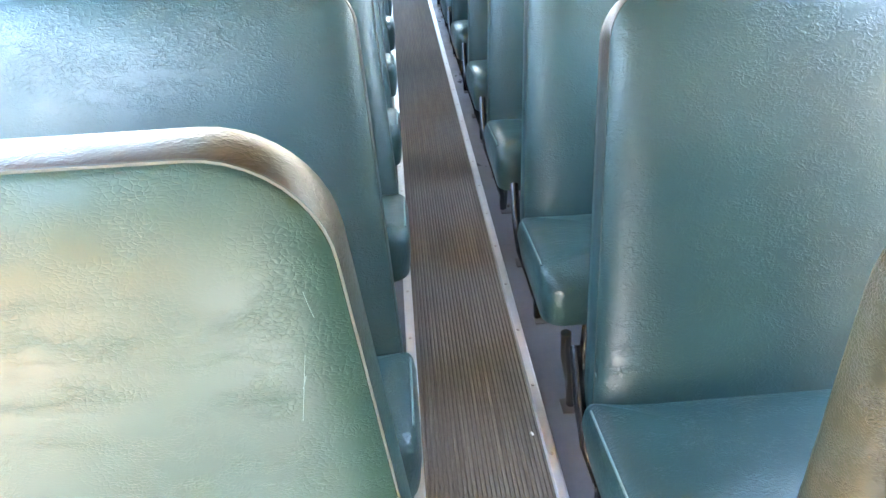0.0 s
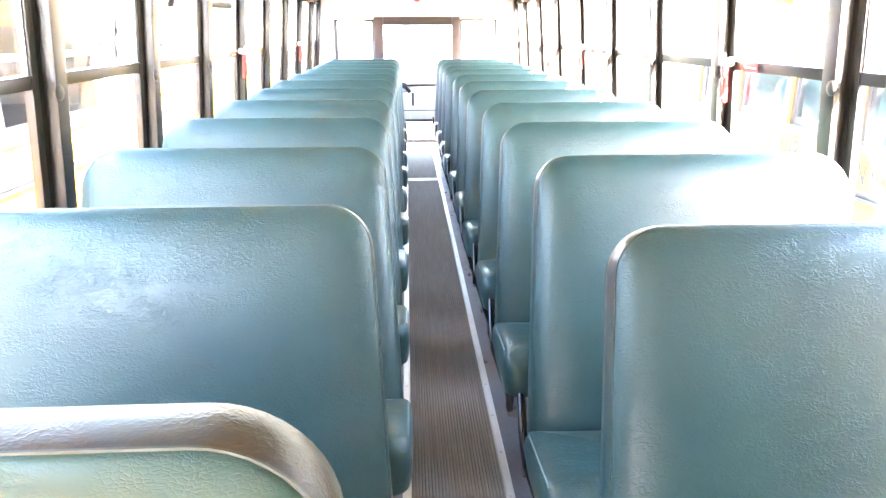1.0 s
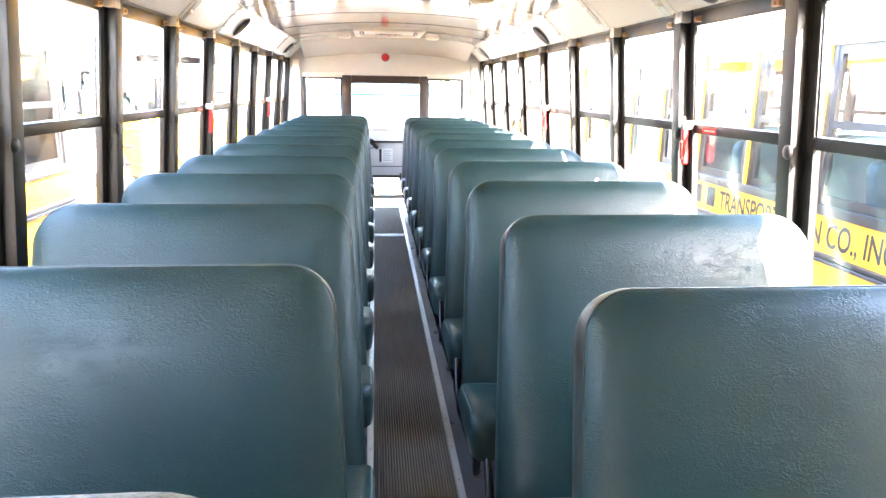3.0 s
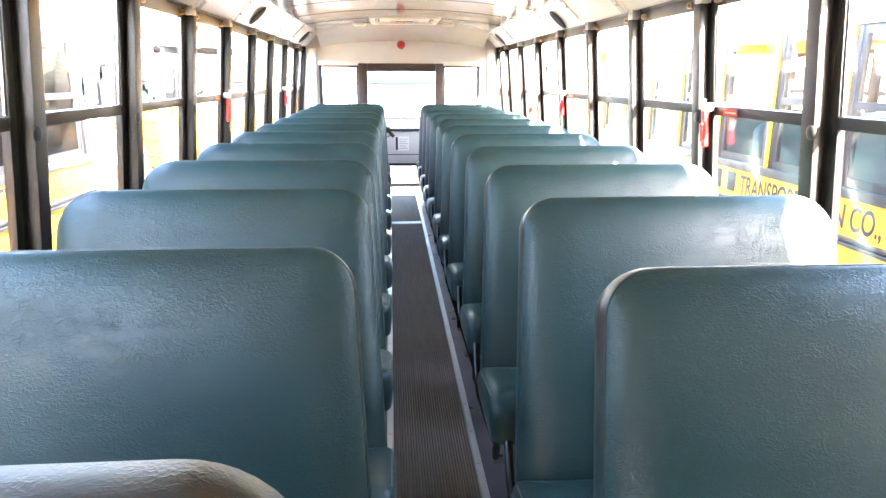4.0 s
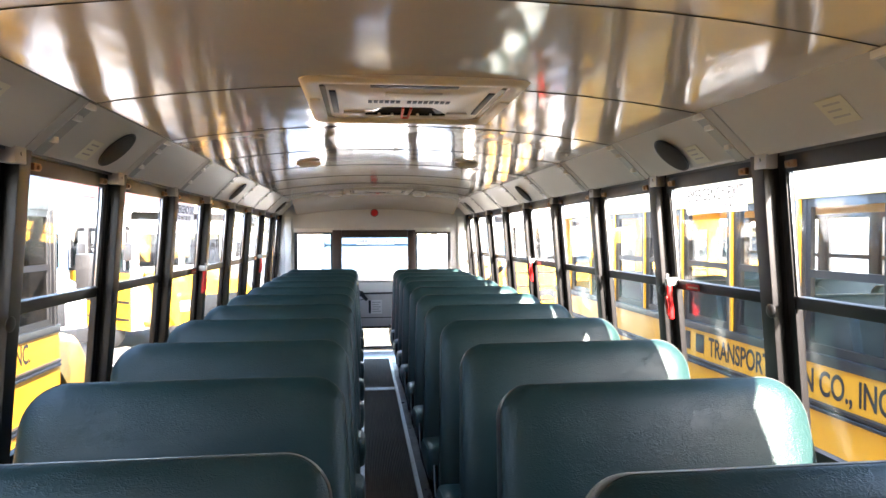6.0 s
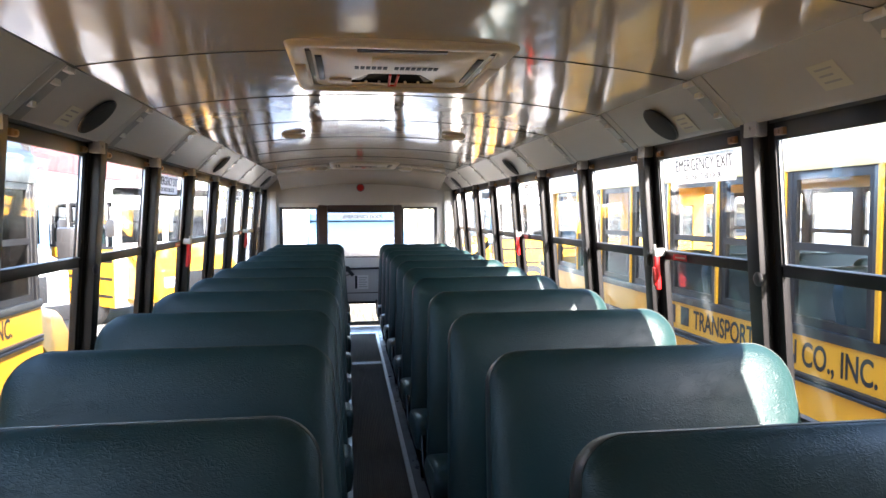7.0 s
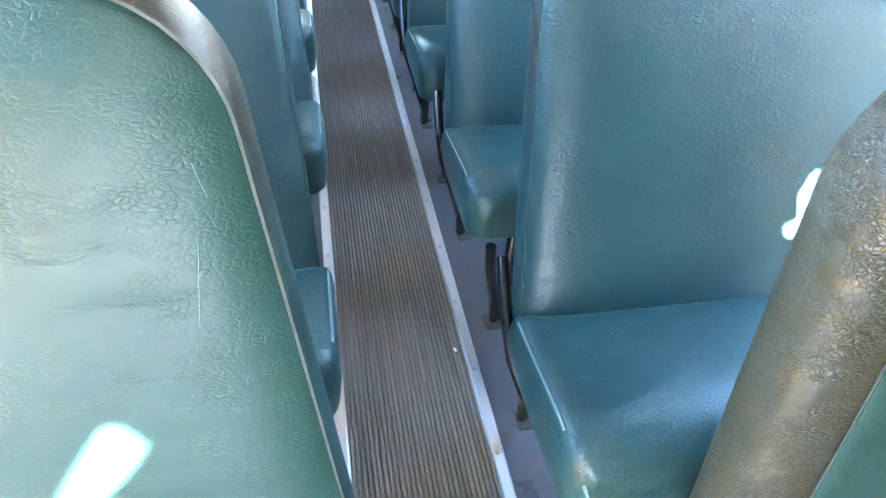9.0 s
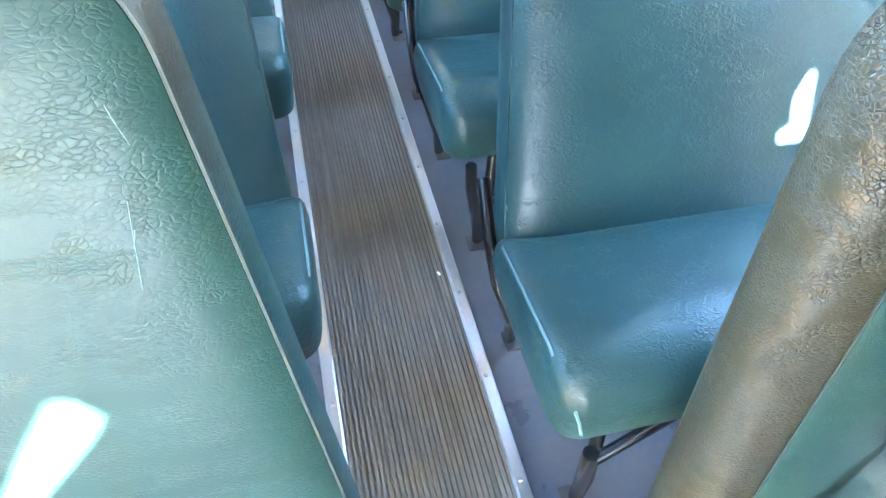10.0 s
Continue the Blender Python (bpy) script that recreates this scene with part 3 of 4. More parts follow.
sticker(2.525, 1, 0.30, 0.10, 0.085, "cream paper sticker beside the loudspeaker on the cove")
sticker(1.745, 1, 0.43, 0.10, 0.085, "cream paper sticker with faint print on the cove panel")
sticker(2.575, -1, 0.30, 0.10, 0.085, "cream paper sticker beside the loudspeaker on the cove")
sticker(1.850, -1, 0.58, 0.10, 0.085, "cream paper sticker on the cove panel")

# ceiling: glossy enamelled sheets with lapped seams, sloping down at the rear cap
bm = bmesh.new()
SIDE_X, SIDE_Z = COVE_TOP


def roof_z(x):
    return SIDE_Z + (CROWN - SIDE_Z) * (1 - (abs(x) / SIDE_X) ** 2.2)


xs = [SIDE_X * (k / 24 * 2 - 1) for k in range(25)]
ys = []
for k in range(-5, 8):
    a, b = POST0 + 0.09 + BAY * k, POST0 + 0.09 + BAY * (k + 1)
    a, b = max(a, FRONT), min(b, 7.85)
    if b - a < 0.05:
        continue
    n = 6
    ys += [(a + (b - a) * j / n, 0.0028 * (1 - j / n)) for j in range(n + 1)]      # each sheet laps under the last
ys += [(7.9, 0.004), (8.1, 0.035), (8.3, 0.09), (8.42, 0.125), (REAR + 0.02, 0.165)]
grid = [[bm.verts.new((x, y, roof_z(x) - d)) for x in xs] for y, d in ys]
for r, s in zip(grid, grid[1:]):
    for k in range(len(xs) - 1):
        bm.faces.new((r[k], s[k], s[k + 1], r[k + 1]))
top_row = [[bm.verts.new((x, y, 2.02)) for x in (-1.23, 1.23)] for y in (FRONT, REAR + 0.05)]
bm.faces.new((top_row[0][0], top_row[0][1], top_row[1][1], top_row[1][0]))
for f in bm.faces:
    if max(v.co.y for v in f.verts) - min(v.co.y for v in f.verts) < 0.004:
        f.material_index = 1
ceiling = tagged(part("ceiling", bm, CEILING), "glossy cream enamelled ceiling sheets with transverse seams", "ceiling", kind="structure")
ceiling.data.materials.append(RUBBER_SEAL)


def roof_hatch(y, name="roof_hatch"):
    t = thing(name, "cream plastic emergency roof hatch with black oval recess", "roof hatch", "roof hatches")
    t.matrix_basis = pose(0, y, 1.935)
    def rr(g):
        w, d = 0.355 - g, 0.39 - g
        return outline([(-w, -d), (w, -d), (w, d), (-w, d)], [0.045] * 4)

    fr = loops([(rr(0), 0.01), (rr(0), -0.028), (rr(0.012), -0.038), (rr(0.045), -0.038), (rr(0.055), -0.030), (rr(0.055), 0.01)], lambda p, q: Vector((p.x, p.y, q)), False, False)
    part("frame", fr, HATCH, t)
    def oval(a, b):
        turns = [math.atan2(p.y - 0.185, p.x) for p in rr(0.077)]
        return [Vector((a * math.cos(w), 0.185 + b * math.sin(w))) for w in turns]

    part("panel", loops([(rr(0.061), 0.0), (rr(0.061), -0.018), (rr(0.077), -0.026), (oval(0.176, 0.134), -0.027), (oval(0.172, 0.130), -0.024)], lambda p, q: Vector((p.x, p.y, q)), True, False), HATCH, t)
    part("recess", loops([(oval(0.172, 0.130), -0.024), (oval(0.168, 0.126), -0.021), (oval(0.15, 0.11), -0.019)], lambda p, q: Vector((p.x, p.y, q)), False, True), MATTE_BLACK, t, "black oval recess")
    hb = bmesh.new()
    add_tube(hb, [(-0.015, 0.10, -0.024), (-0.012, 0.25, -0.034), (0.012, 0.25, -0.034), (0.015, 0.10, -0.024)], 0.005, 6)
    part("release_handle", hb, RED, t, "red release handle")
    for x in (-0.10, -0.05, 0.05, 0.10):
        bolt = bmesh.new()
        bmesh.ops.create_uvsphere(bolt, u_segments=8, v_segments=5, radius=0.006, matrix=Matrix.Translation((x, 0.23, -0.024)))
        part("bolt", bolt, CLIP, t)
    for s in (-1, 1):
        part("slot", box((s * 0.262 - 0.011, -0.20, -0.031), (s * 0.262 + 0.011, 0.18, -0.0245), 0.003), BLACK_PLASTIC, t)
        part("grip", box((s * 0.195 - 0.04, 0.16, -0.034), (s * 0.195 + 0.04, 0.21, -0.025), 0.004), HATCH, t)
        part("end_pad", box((s * 0.322 - 0.018, -0.12, -0.044), (s * 0.322 + 0.018, 0.12, -0.037), 0.003), HATCH, t)
    part("vent_gap", box((-0.14, -0.30, -0.031), (0.14, -0.265, -0.0245), 0.003), BLACK_PLASTIC, t)
    part("plate", box((-0.09, -0.19, -0.032), (0.10, -0.09, -0.025), 0.004), HATCH, t)
    for k in range(15):
        if k == 6:
            continue
        part("print_bar", box((-0.145 + k * 0.0195, -0.052, -0.0285), (-0.131 + k * 0.0195, -0.010, -0.0252)), INK, t, smooth=False)
    return t


roof_hatch(2.555)
roof_hatch(7.45)


def dome_lamp():
    t = thing("dome_lamp", "small oval ceiling lamp with frosted lens, switched off", "ceiling lamp", "dome lamps")
    e = outline([(-0.075, -0.032), (0.075, -0.032), (0.075, 0.032), (-0.075, 0.032)], [0.03] * 4)
    part("base", loops([(e, 0.0), (e, -0.012), (inset_loop(e, 0.006), -0.017)], lambda p, q: Vector((p.x, p.y, q))), HATCH, t)
    i = inset_loop(e, 0.014)
    part("lens", loops([(i, -0.016), (inset_loop(i, 0.003), -0.024), (inset_loop(i, 0.010), -0.028)], lambda p, q: Vector((p.x, p.y, q))), LENS, t)
    return t


dl = None
for x, y in ((-0.50, 4.45), (0.50, 4.45), (-0.47, 7.75), (0.47, 7.75), (-0.5, 0.4), (0.5, 0.4)):
    m = pose(x, y, roof_z(x) - 0.002, 0, 0, 0)
    if dl is None:
        dl = dome_lamp()
        dl.matrix_basis = m
    else:
        copy_thing(dl, m)

# rear bulkhead with two windows and the emergency door's opening
bm = bmesh.new()
Y0, Y1 = REAR, REAR + 0.06
WIN_TOP, WIN_LOW, JAMB_L, JAMB_R = 1.465, 0.86, -0.475, 0.440
for lo, hi in (((-1.25, WIN_TOP), (JAMB_L, 2.0)), ((JAMB_R, WIN_TOP), (1.25, 2.0)), ((JAMB_L, 1.505), (JAMB_R, 2.0)),
               ((-1.25, -0.05), (JAMB_L, WIN_LOW)), ((JAMB_R, -0.05), (1.25, WIN_LOW)),
               ((-1.25, WIN_LOW), (-0.965, WIN_TOP)), ((-0.545, WIN_LOW), (JAMB_L, WIN_TOP)), ((JAMB_R, WIN_LOW), (0.495, WIN_TOP)), ((0.895, WIN_LOW), (1.25, WIN_TOP))):
    add_box(bm, (lo[0], Y0, lo[1]), (hi[0], Y1, hi[1]))
tagged(part("wall_rear", bm, BULKHEAD, smooth=False), "grey-beige painted rear bulkhead around the emergency door", "wall", kind="structure")
for x0, x1 in ((-0.965, -0.545), (0.495, 0.895)):
    w = thing("rear_window", "black-sealed fixed rear window beside the emergency door", "window", "rear windows", "structure")
    f = bmesh.new()
    for lo, hi in (((x0 - 0.03, WIN_LOW - 0.02), (x0 + 0.012, WIN_TOP + 0.013)), ((x1 - 0.012, WIN_LOW - 0.02), (x1 + 0.03, WIN_TOP + 0.013)), ((x0 + 0.012, WIN_TOP - 0.012), (x1 - 0.012, WIN_TOP + 0.013)), ((x0 + 0.012, WIN_LOW - 0.02), (x1 - 0.012, WIN_LOW + 0.012))):
        add_box(f, (lo[0], REAR - 0.012, lo[1]), (hi[0], REAR + 0.012, hi[1]), 0.004)
    part("window_frame", f, BLACK_FRAME, w)
    g = part("pane", box((x0 + 0.01, REAR + 0.02, WIN_LOW), (x1 - 0.01, REAR + 0.024, WIN_TOP)), GLASS, w, smooth=False)
    g.visible_shadow = False
    part("head_panel", box((x0 - 0.03, REAR - 0.010, WIN_TOP + 0.018), (x1 + 0.03, REAR - 0.002, WIN_TOP + 0.066), 0.003), CLIP, w, "pale head panel")
for s in (-1, 1):
    b = box((s * 1.055 - 0.045, REAR - 0.05, 0.7), (s * 1.055 + 0.035, REAR - 0.002, 1.67), 0.012)
    tagged(part("corner_trim", b, CLIP), "pale corner cover beside the rear window", "trim", kind="structure")

door = thing("emergency_door", "grey emergency door with upper and lower glass and black lever", "door", kind="structure")
DOOR_X = -0.018
d = bmesh.new()
DY0, DY1 = REAR - 0.015, REAR + 0.045
for lo, hi in (((-0.455, 0.02), (-0.415, 1.42)), ((0.415, 0.02), (0.455, 1.42)), ((-0.415, 0.300), (0.415, 0.870)), ((-0.415, 0.02), (0.415, 0.06))):
    add_box(d, (lo[0] + DOOR_X, DY0, lo[1]), (hi[0] + DOOR_X, DY1, hi[1]), 0.004)
part("door_panel", d, BULKHEAD, door)
f = bmesh.new()
for lo, hi in (((-0.515, 0.86), (-0.405, 1.505)), ((0.405, 0.86), (0.500, 1.505)), ((-0.405, 1.418), (0.405, 1.505))):
    add_box(f, (lo[0] + DOOR_X, REAR - 0.05, lo[1]), (hi[0] + DOOR_X, REAR + 0.01, hi[1]), 0.012)
part("padded_frame", f, MAROON, door, "dark maroon padded door header and jambs")
part("black_sill", box((-0.43, DY0 - 0.006, 0.290), (0.40, DY0 - 0.001, 0.318), 0.002), BLACK_FRAME, door)
part("panel_seam", box((-0.43, DY0 - 0.004, 0.420), (0.40, DY0 - 0.001, 0.430), 0.001), RUBBER_SEAL, door)
for z0, z1 in ((0.862, 1.425), (0.055, 0.305)):
    g = part("pane", box((-0.44, REAR + 0.012, z0), (0.405, REAR + 0.016, z1)), GLASS, door, smooth=False)
    g.visible_shadow = False
    fr = bmesh.new()
    for lo, hi in (((-0.437, z0), (-0.418, z1)), ((0.385, z0), (0.404, z1)), ((-0.418, z1 - 0.016), (0.385, z1)), ((-0.418, z0), (0.385, z0 + 0.016))):
        add_box(fr, (lo[0], REAR - 0.02, lo[1]), (hi[0], REAR + 0.01, hi[1]), 0.003)
    part("glazing_seal", fr, RUBBER_SEAL, door)
part("guard_bar", tube([(-0.20, REAR - 0.05, 0.725), (0.40, REAR - 0.05, 0.732)], 0.012, 8), BLACK_PLASTIC, door, "black guard bar")
h = bmesh.new()
add_tube(h, [(-0.27, REAR - 0.05, 0.795), (-0.20, REAR - 0.06, 0.735), (-0.12, REAR - 0.06, 0.645)], 0.022, 8)
add_tube(h, [(-0.19, REAR - 0.02, 0.725), (-0.19, REAR - 0.07, 0.725)], 0.035, 10)
part("lever_handle", h, BLACK_PLASTIC, door, "black release lever")
part("lever_cable", tube([(-0.26, REAR - 0.03, 0.67), (-0.22, REAR - 0.03, 0.64), (-0.16, REAR - 0.03, 0.655)], 0.006, 6), BLACK_PLASTIC, door)
notice = thing("notice", "white instruction notice stuck on the emergency door", "notice")
notice.matrix_basis = pose(-0.02, DY0 - 0.003, 0.558)
part("paper", box((-0.085, -0.001, -0.085), (0.085, 0.001, 0.085)), WHITE_PAPER, notice, smooth=False)
part("print_bar", box((-0.08, -0.002, -0.08), (-0.05, -0.0008, 0.08)), INK, notice, smooth=False)
for k in range(5):
    part("print_bar", box((-0.035, -0.002, 0.050 - 0.028 * k), (0.07 - 0.02 * (k % 2), -0.0008, 0.060 - 0.028 * k)), STRAP, notice, smooth=False)
lamp = thing("warning_lamp", "round red buzzer lamp on the rear bulkhead", "lamp")
lamp.matrix_basis = pose(-0.020, REAR, 1.717)
e = ellipse(0.042, 0.042, 24)
part("base", loops([(ellipse(0.048, 0.048, 24), 0.0), (ellipse(0.048, 0.048, 24), -0.01)], lambda p, q: Vector((p.x, q, p.y))), BLACK_PLASTIC, lamp)
part("lens", loops([(e, -0.008), (inset_loop(e, 0.004), -0.022), (inset_loop(e, 0.016), -0.030)], lambda p, q: Vector((p.x, q, p.y))), RED, lamp)
# front bulkhead behind the camera, unseen: dashboard wall, and above it a translucent panel at the windscreen, added to
# light the seats, with a slanting slit for sun
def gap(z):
    """The two edges, at a height, of the slit added to throw the barrier's sun streak."""
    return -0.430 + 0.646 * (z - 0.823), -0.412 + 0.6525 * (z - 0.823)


def slabs(quads):
    b = bmesh.new()
    for quad in quads:
        two = [[b.verts.new((x, y, z)) for x, z in quad] for y in (FRONT - 0.012, FRONT)]
        n = len(quad)
        b.faces.new(two[0])
        b.faces.new(two[1][::-1])
        for k in range(n):
            b.faces.new((two[0][k], two[1][k], two[1][(k + 1) % n], two[0][(k + 1) % n]))
    bmesh.ops.recalc_face_normals(b, faces=b.faces)
    return b


DIFFUSER_LOW, DIFFUSER_TOP = 1.32, 1.84
bm = slabs((((-1.26, 0.72), (gap(0.72)[0], 0.72), (gap(DIFFUSER_LOW)[0], DIFFUSER_LOW), (-1.26, DIFFUSER_LOW)), ((gap(0.72)[1], 0.72), (1.26, 0.72), (1.26, DIFFUSER_LOW), (gap(DIFFUSER_LOW)[1], DIFFUSER_LOW))))
# the low opening left between these boxes is added to light barrier and floor
for lo, hi in (((-1.26, -0.06), (1.26, 0.12)), ((-1.26, DIFFUSER_TOP), (1.26, 2.02)), ((-1.26, 0.12), (-0.90, 0.72)), ((-0.12, 0.12), (1.26, 0.72)), ((-0.90, 0.42), (-0.12, 0.72))):
    add_box(bm, (lo[0], FRONT - 0.03, lo[1]), (hi[0], FRONT, hi[1]))
tagged(part("wall_front", bm, WALL_LOW, smooth=False), "unseen dark front wall of the bus with openings added for light", "wall", kind="structure")
# diffusing panel, added in place of clear glass that would let direct sun in
bm = slabs((((-1.26, DIFFUSER_LOW), (gap(DIFFUSER_LOW)[0], DIFFUSER_LOW), (0.101, 1.645), (0.137, 1.703), (0.164, 1.741), (0.164, DIFFUSER_TOP), (-1.26, DIFFUSER_TOP)),
            ((gap(DIFFUSER_LOW)[1], DIFFUSER_LOW), (1.26, DIFFUSER_LOW), (1.26, DIFFUSER_TOP), (0.164, DIFFUSER_TOP), (0.164, 1.748), (0.178, 1.748), (0.191, 1.725), (0.168, 1.692), (0.119, 1.637))))
tagged(part("front_diffuser", bm, DIFFUSER, smooth=False), "unseen translucent panel added at the windscreen to spread soft light", "blind", kind="structure")

# ---- emergency window signs and release handles ----
def exit_sign(side, k):
    y = POST0 + BAY * (k + 0.5) - 0.026
    t = thing("exit_sign", "white emergency exit sign stuck inside the upper window pane", "sign", "exit signs")
    t.matrix_basis = on_wall(side, y) @ facing(1, 1.1262, 0.22, 1.518)
    part("plate", box((0.0, 0.0, -0.0006), (0.44, 0.108, 0.0006)), SIGN_FILM, t, smooth=False)
    lettering("EMERGENCY EXIT", 0.066, SIGN_INK, t, Matrix.Translation((0.012, 0.050, 0.0012)), 0.785)
    lettering("DO NOT BLOCK", 0.034, SIGN_INK, t, Matrix.Translation((0.072, 0.013, 0.0012)), 1.10)


def window_release(side, k):
    y = POST0 + BAY * (k + 1) - (0.095 if side > 0 else 0.050)
    t = thing("window_release", "red emergency window release handle on the window post", "release handle", "window releases")
    t.matrix_basis = on_wall(side, y)
    b = bmesh.new()
    add_box(b, (1.064, -0.014, 1.07), (1.086, 0.014, 1.225), 0.008, 3)
    add_box(b, (1.056, -0.010, 1.09), (1.068, 0.010, 1.17), 0.005)
    part("handle", b, RED, t)
    c = bmesh.new()
    add_box(c, (1.064, -0.016, 1.215), (1.112, 0.016, 1.250), 0.006)
    add_tube(c, [(1.071, 0, 1.245), (1.071, 0, 1.268)], 0.006, 8)
    part("hinge_clip", c, BRACKET, t, "metal hinge clip")
    lab = thing("release_label", "small faded red release label on the window rail", "label", "release labels")
    lab.matrix_basis = on_wall(side, y - 0.155)
    part("paper", box((1.1045, -0.055, 1.205), (1.1065, 0.055, 1.230)), RED, lab, smooth=False)
    part("print_bar", box((1.1035, -0.045, 1.213), (1.1047, 0.04, 1.219)), PALE_PAPER, lab, smooth=False)


for side, k in ((1, 0), (1, 3), (-1, 2), (-1, 5)):
    exit_sign(side, k)
    window_release(side, k)

# round caps on the posts at rail height
cap_mesh = None
for side, wall in ((1, wall_right), (-1, wall_left)):
    for k in (-1, 0, 1, 2):
        at = on_wall(side, POST0 + BAY * k - 0.022) @ pose(1.074, 0, 1.188)
        if cap_mesh is None:
            cb = bmesh.new()
            bmesh.ops.create_uvsphere(cb, u_segments=14, v_segments=8, radius=0.024, matrix=Matrix.Diagonal((0.4, 1, 1, 1)))
            cap_mesh = part("post_cap", cb, BLACK_PLASTIC, wall, at=at).data
        else:
            shared("post_cap", cap_mesh, wall, at)


# ---- seats ----
def shrink(pts, f, g):
    cx, cy = sum(p.x for p in pts) / len(pts), sum(p.y for p in pts) / len(pts)
    return [Vector((cx + (p.x - cx) * f, cy + (p.y - cy) * g)) for p in pts]


LEAN_BACK = radians(19.0)


def padded(pts, pad, thick, place, roll=0.0):
    """Front pad, edge band and back skin of an upholstered panel; returns three meshes."""
    p0 = inset_loop(pts, roll) if roll else pts
    rim = [(0.0, 0.004), (0.0015, 0.0), (0.006, -pad * 0.16), (0.014, -pad * 0.36), (0.026, -pad * 0.56), (0.038, -pad * 0.70)]
    i3 = inset_loop(p0, 0.038)
    wide, tall = max(p.x for p in i3) - min(p.x for p in i3), max(p.y for p in i3) - min(p.y for p in i3)
    crown = [(shrink(i3, 1 - 2 * q / wide, 1 - 2 * q / tall), -pad * f) for q, f in ((0.09, 1.0), (0.055, 0.97), (0.030, 0.89), (0.014, 0.80))]
    front = loops([*[(shrink(crown[0][0], f, f), -pad) for f in (0.01, 0.3, 0.6, 0.85)], *crown, *[(inset_loop(p0, q), d) for q, d in reversed(rim)]], place, True, False)
    rolled = [(inset_loop(pts, roll * (1 - math.sin(a))), 0.004 + 0.6 * roll * (1 - math.cos(a))) for a in (0.3, 0.6, 0.9, 1.25)] if roll else []
    band = loops([(p0, 0.004), *rolled, (inset_loop(pts, -0.002), 0.010 + 0.6 * roll), (inset_loop(pts, -0.0035), 0.5 * (thick + 0.6 * roll)), (inset_loop(pts, -0.002), thick - 0.008), (inset_loop(pts, 0.003), thick)], place, False, False)
    back = loops([(inset_loop(pts, 0.003), thick), (inset_loop(pts, 0.012), thick + 0.005), (inset_loop(pts, 0.03), thick + 0.008), (shrink(inset_loop(pts, 0.03), 0.4, 0.4), thick + 0.008), (shrink(inset_loop(pts, 0.03), 0.01, 0.01), thick + 0.008)], place, False, True)
    return front, band, back


def welt(pts, d, place, r=0.0014):
    b = bmesh.new()
    ring = [place(p, d) for p in pts]
    return add_tube(b, [*ring, ring[0]], r, 5)


def bus_seat(side, width):
    """A bench seat; x runs from the aisle side outwards, y = 0 at the crease between cushion and back."""
    t = thing("bus_seat", "dark green vinyl bus bench seat with worn brown edges", "seat", "bench seats")
    g = side

    def back_place(p, d):
        return Vector((g * p.x, p.y * math.sin(LEAN_BACK) + d * math.cos(LEAN_BACK), 0.40 + p.y * math.cos(LEAN_BACK) - d * math.sin(LEAN_BACK)))

    pts = dense(outline([(0.0 if g > 0 else -0.028, -0.12), (width, -0.12), (width - 0.012, 0.694), (0.040 if g > 0 else 0.020, 0.694)], [0.045, 0.045, 0.115, 0.085], 10), 0.05)
    front, band, back = padded(pts, 0.030, 0.064, back_place)
    for b in (front, band, back):
        bmesh.ops.recalc_face_normals(b, faces=b.faces)
    part("backrest", front, VINYL, t)
    part("edge_band", band, EDGE, t, "edge band rubbed brown at the top")
    part("back_skin", back, VINYL, t)
    part("seam_welt", welt(pts, 0.003, back_place), STITCH, t)

    c0, c1 = (-0.010, -0.332) if g > 0 else (-0.044, -0.288)
    plan = dense(outline([(c0, c1), (width, c1), (width, 0.006), (c0, 0.006)], [0.05, 0.05, 0.015, 0.015], 7), 0.05)

    def seat_place(p, d):
        rise = 0.030 * min(1.0, max(0.0, -p.y / 0.24))
        fall = 0.045 * max(0.0, (-p.y - 0.24) / 0.12) ** 2
        return Vector((g * p.x, p.y, d + (rise - fall) * min(1.0, max(0.0, (d - 0.285) / 0.1))))

    lay = [(inset_loop(plan, 0.02), 0.285), (inset_loop(plan, 0.004), 0.292), (plan, 0.31), (inset_loop(plan, -0.004), 0.345), (plan, 0.375), (inset_loop(plan, 0.006), 0.388), (inset_loop(plan, 0.016), 0.396), (shrink(inset_loop(plan, 0.016), 0.96, 0.90), 0.402), (shrink(inset_loop(plan, 0.016), 0.88, 0.76), 0.406), (shrink(inset_loop(plan, 0.016), 0.76, 0.56), 0.410), (shrink(inset_loop(plan, 0.016), 0.6, 0.3), 0.411), (shrink(inset_loop(plan, 0.016), 0.4, 0.12), 0.4112), (shrink(inset_loop(plan, 0.016), 0.3, 0.01), 0.4112)]
    c = loops(lay, seat_place)
    part("cushion", c, VINYL, t)
    pipe = [seat_place(Vector((c0 + 0.006, y)), 0.389) for y in [-0.020 - 0.02 * k for k in range(int((-0.020 - c1 - 0.06) / 0.02) + 1)]]
    part("side_piping", tube(pipe, 0.0024, 6), PIPING, t, "pale rubbed piping along the aisle side")
    # black tube frame on the aisle side, wall bracket on the other
    f = bmesh.new()
    foot = (g * 0.082, -0.300, 0.012)
    add_tube(f, [foot, (g * 0.078, -0.305, 0.06), (g * 0.045, -0.345, 0.22), (g * 0.04, -0.35, 0.29)], 0.0125)
    add_tube(f, [(g * 0.088, -0.296, 0.012), (g * 0.10, -0.29, 0.06), (g * 0.125, -0.24, 0.22), (g * 0.13, -0.23, 0.29)], 0.0125)
    part("front_leg", f, TUBE, t)
    r = bmesh.new()
    add_tube(r, [(g * 0.067, 0.060, 0.012), (g * 0.060, 0.045, 0.08), (g * 0.012, -0.06, 0.25), (g * -0.008, -0.03, 0.31), (g * -0.011, 0.03, 0.37), (g * -0.006, 0.10, 0.44)], 0.0115)
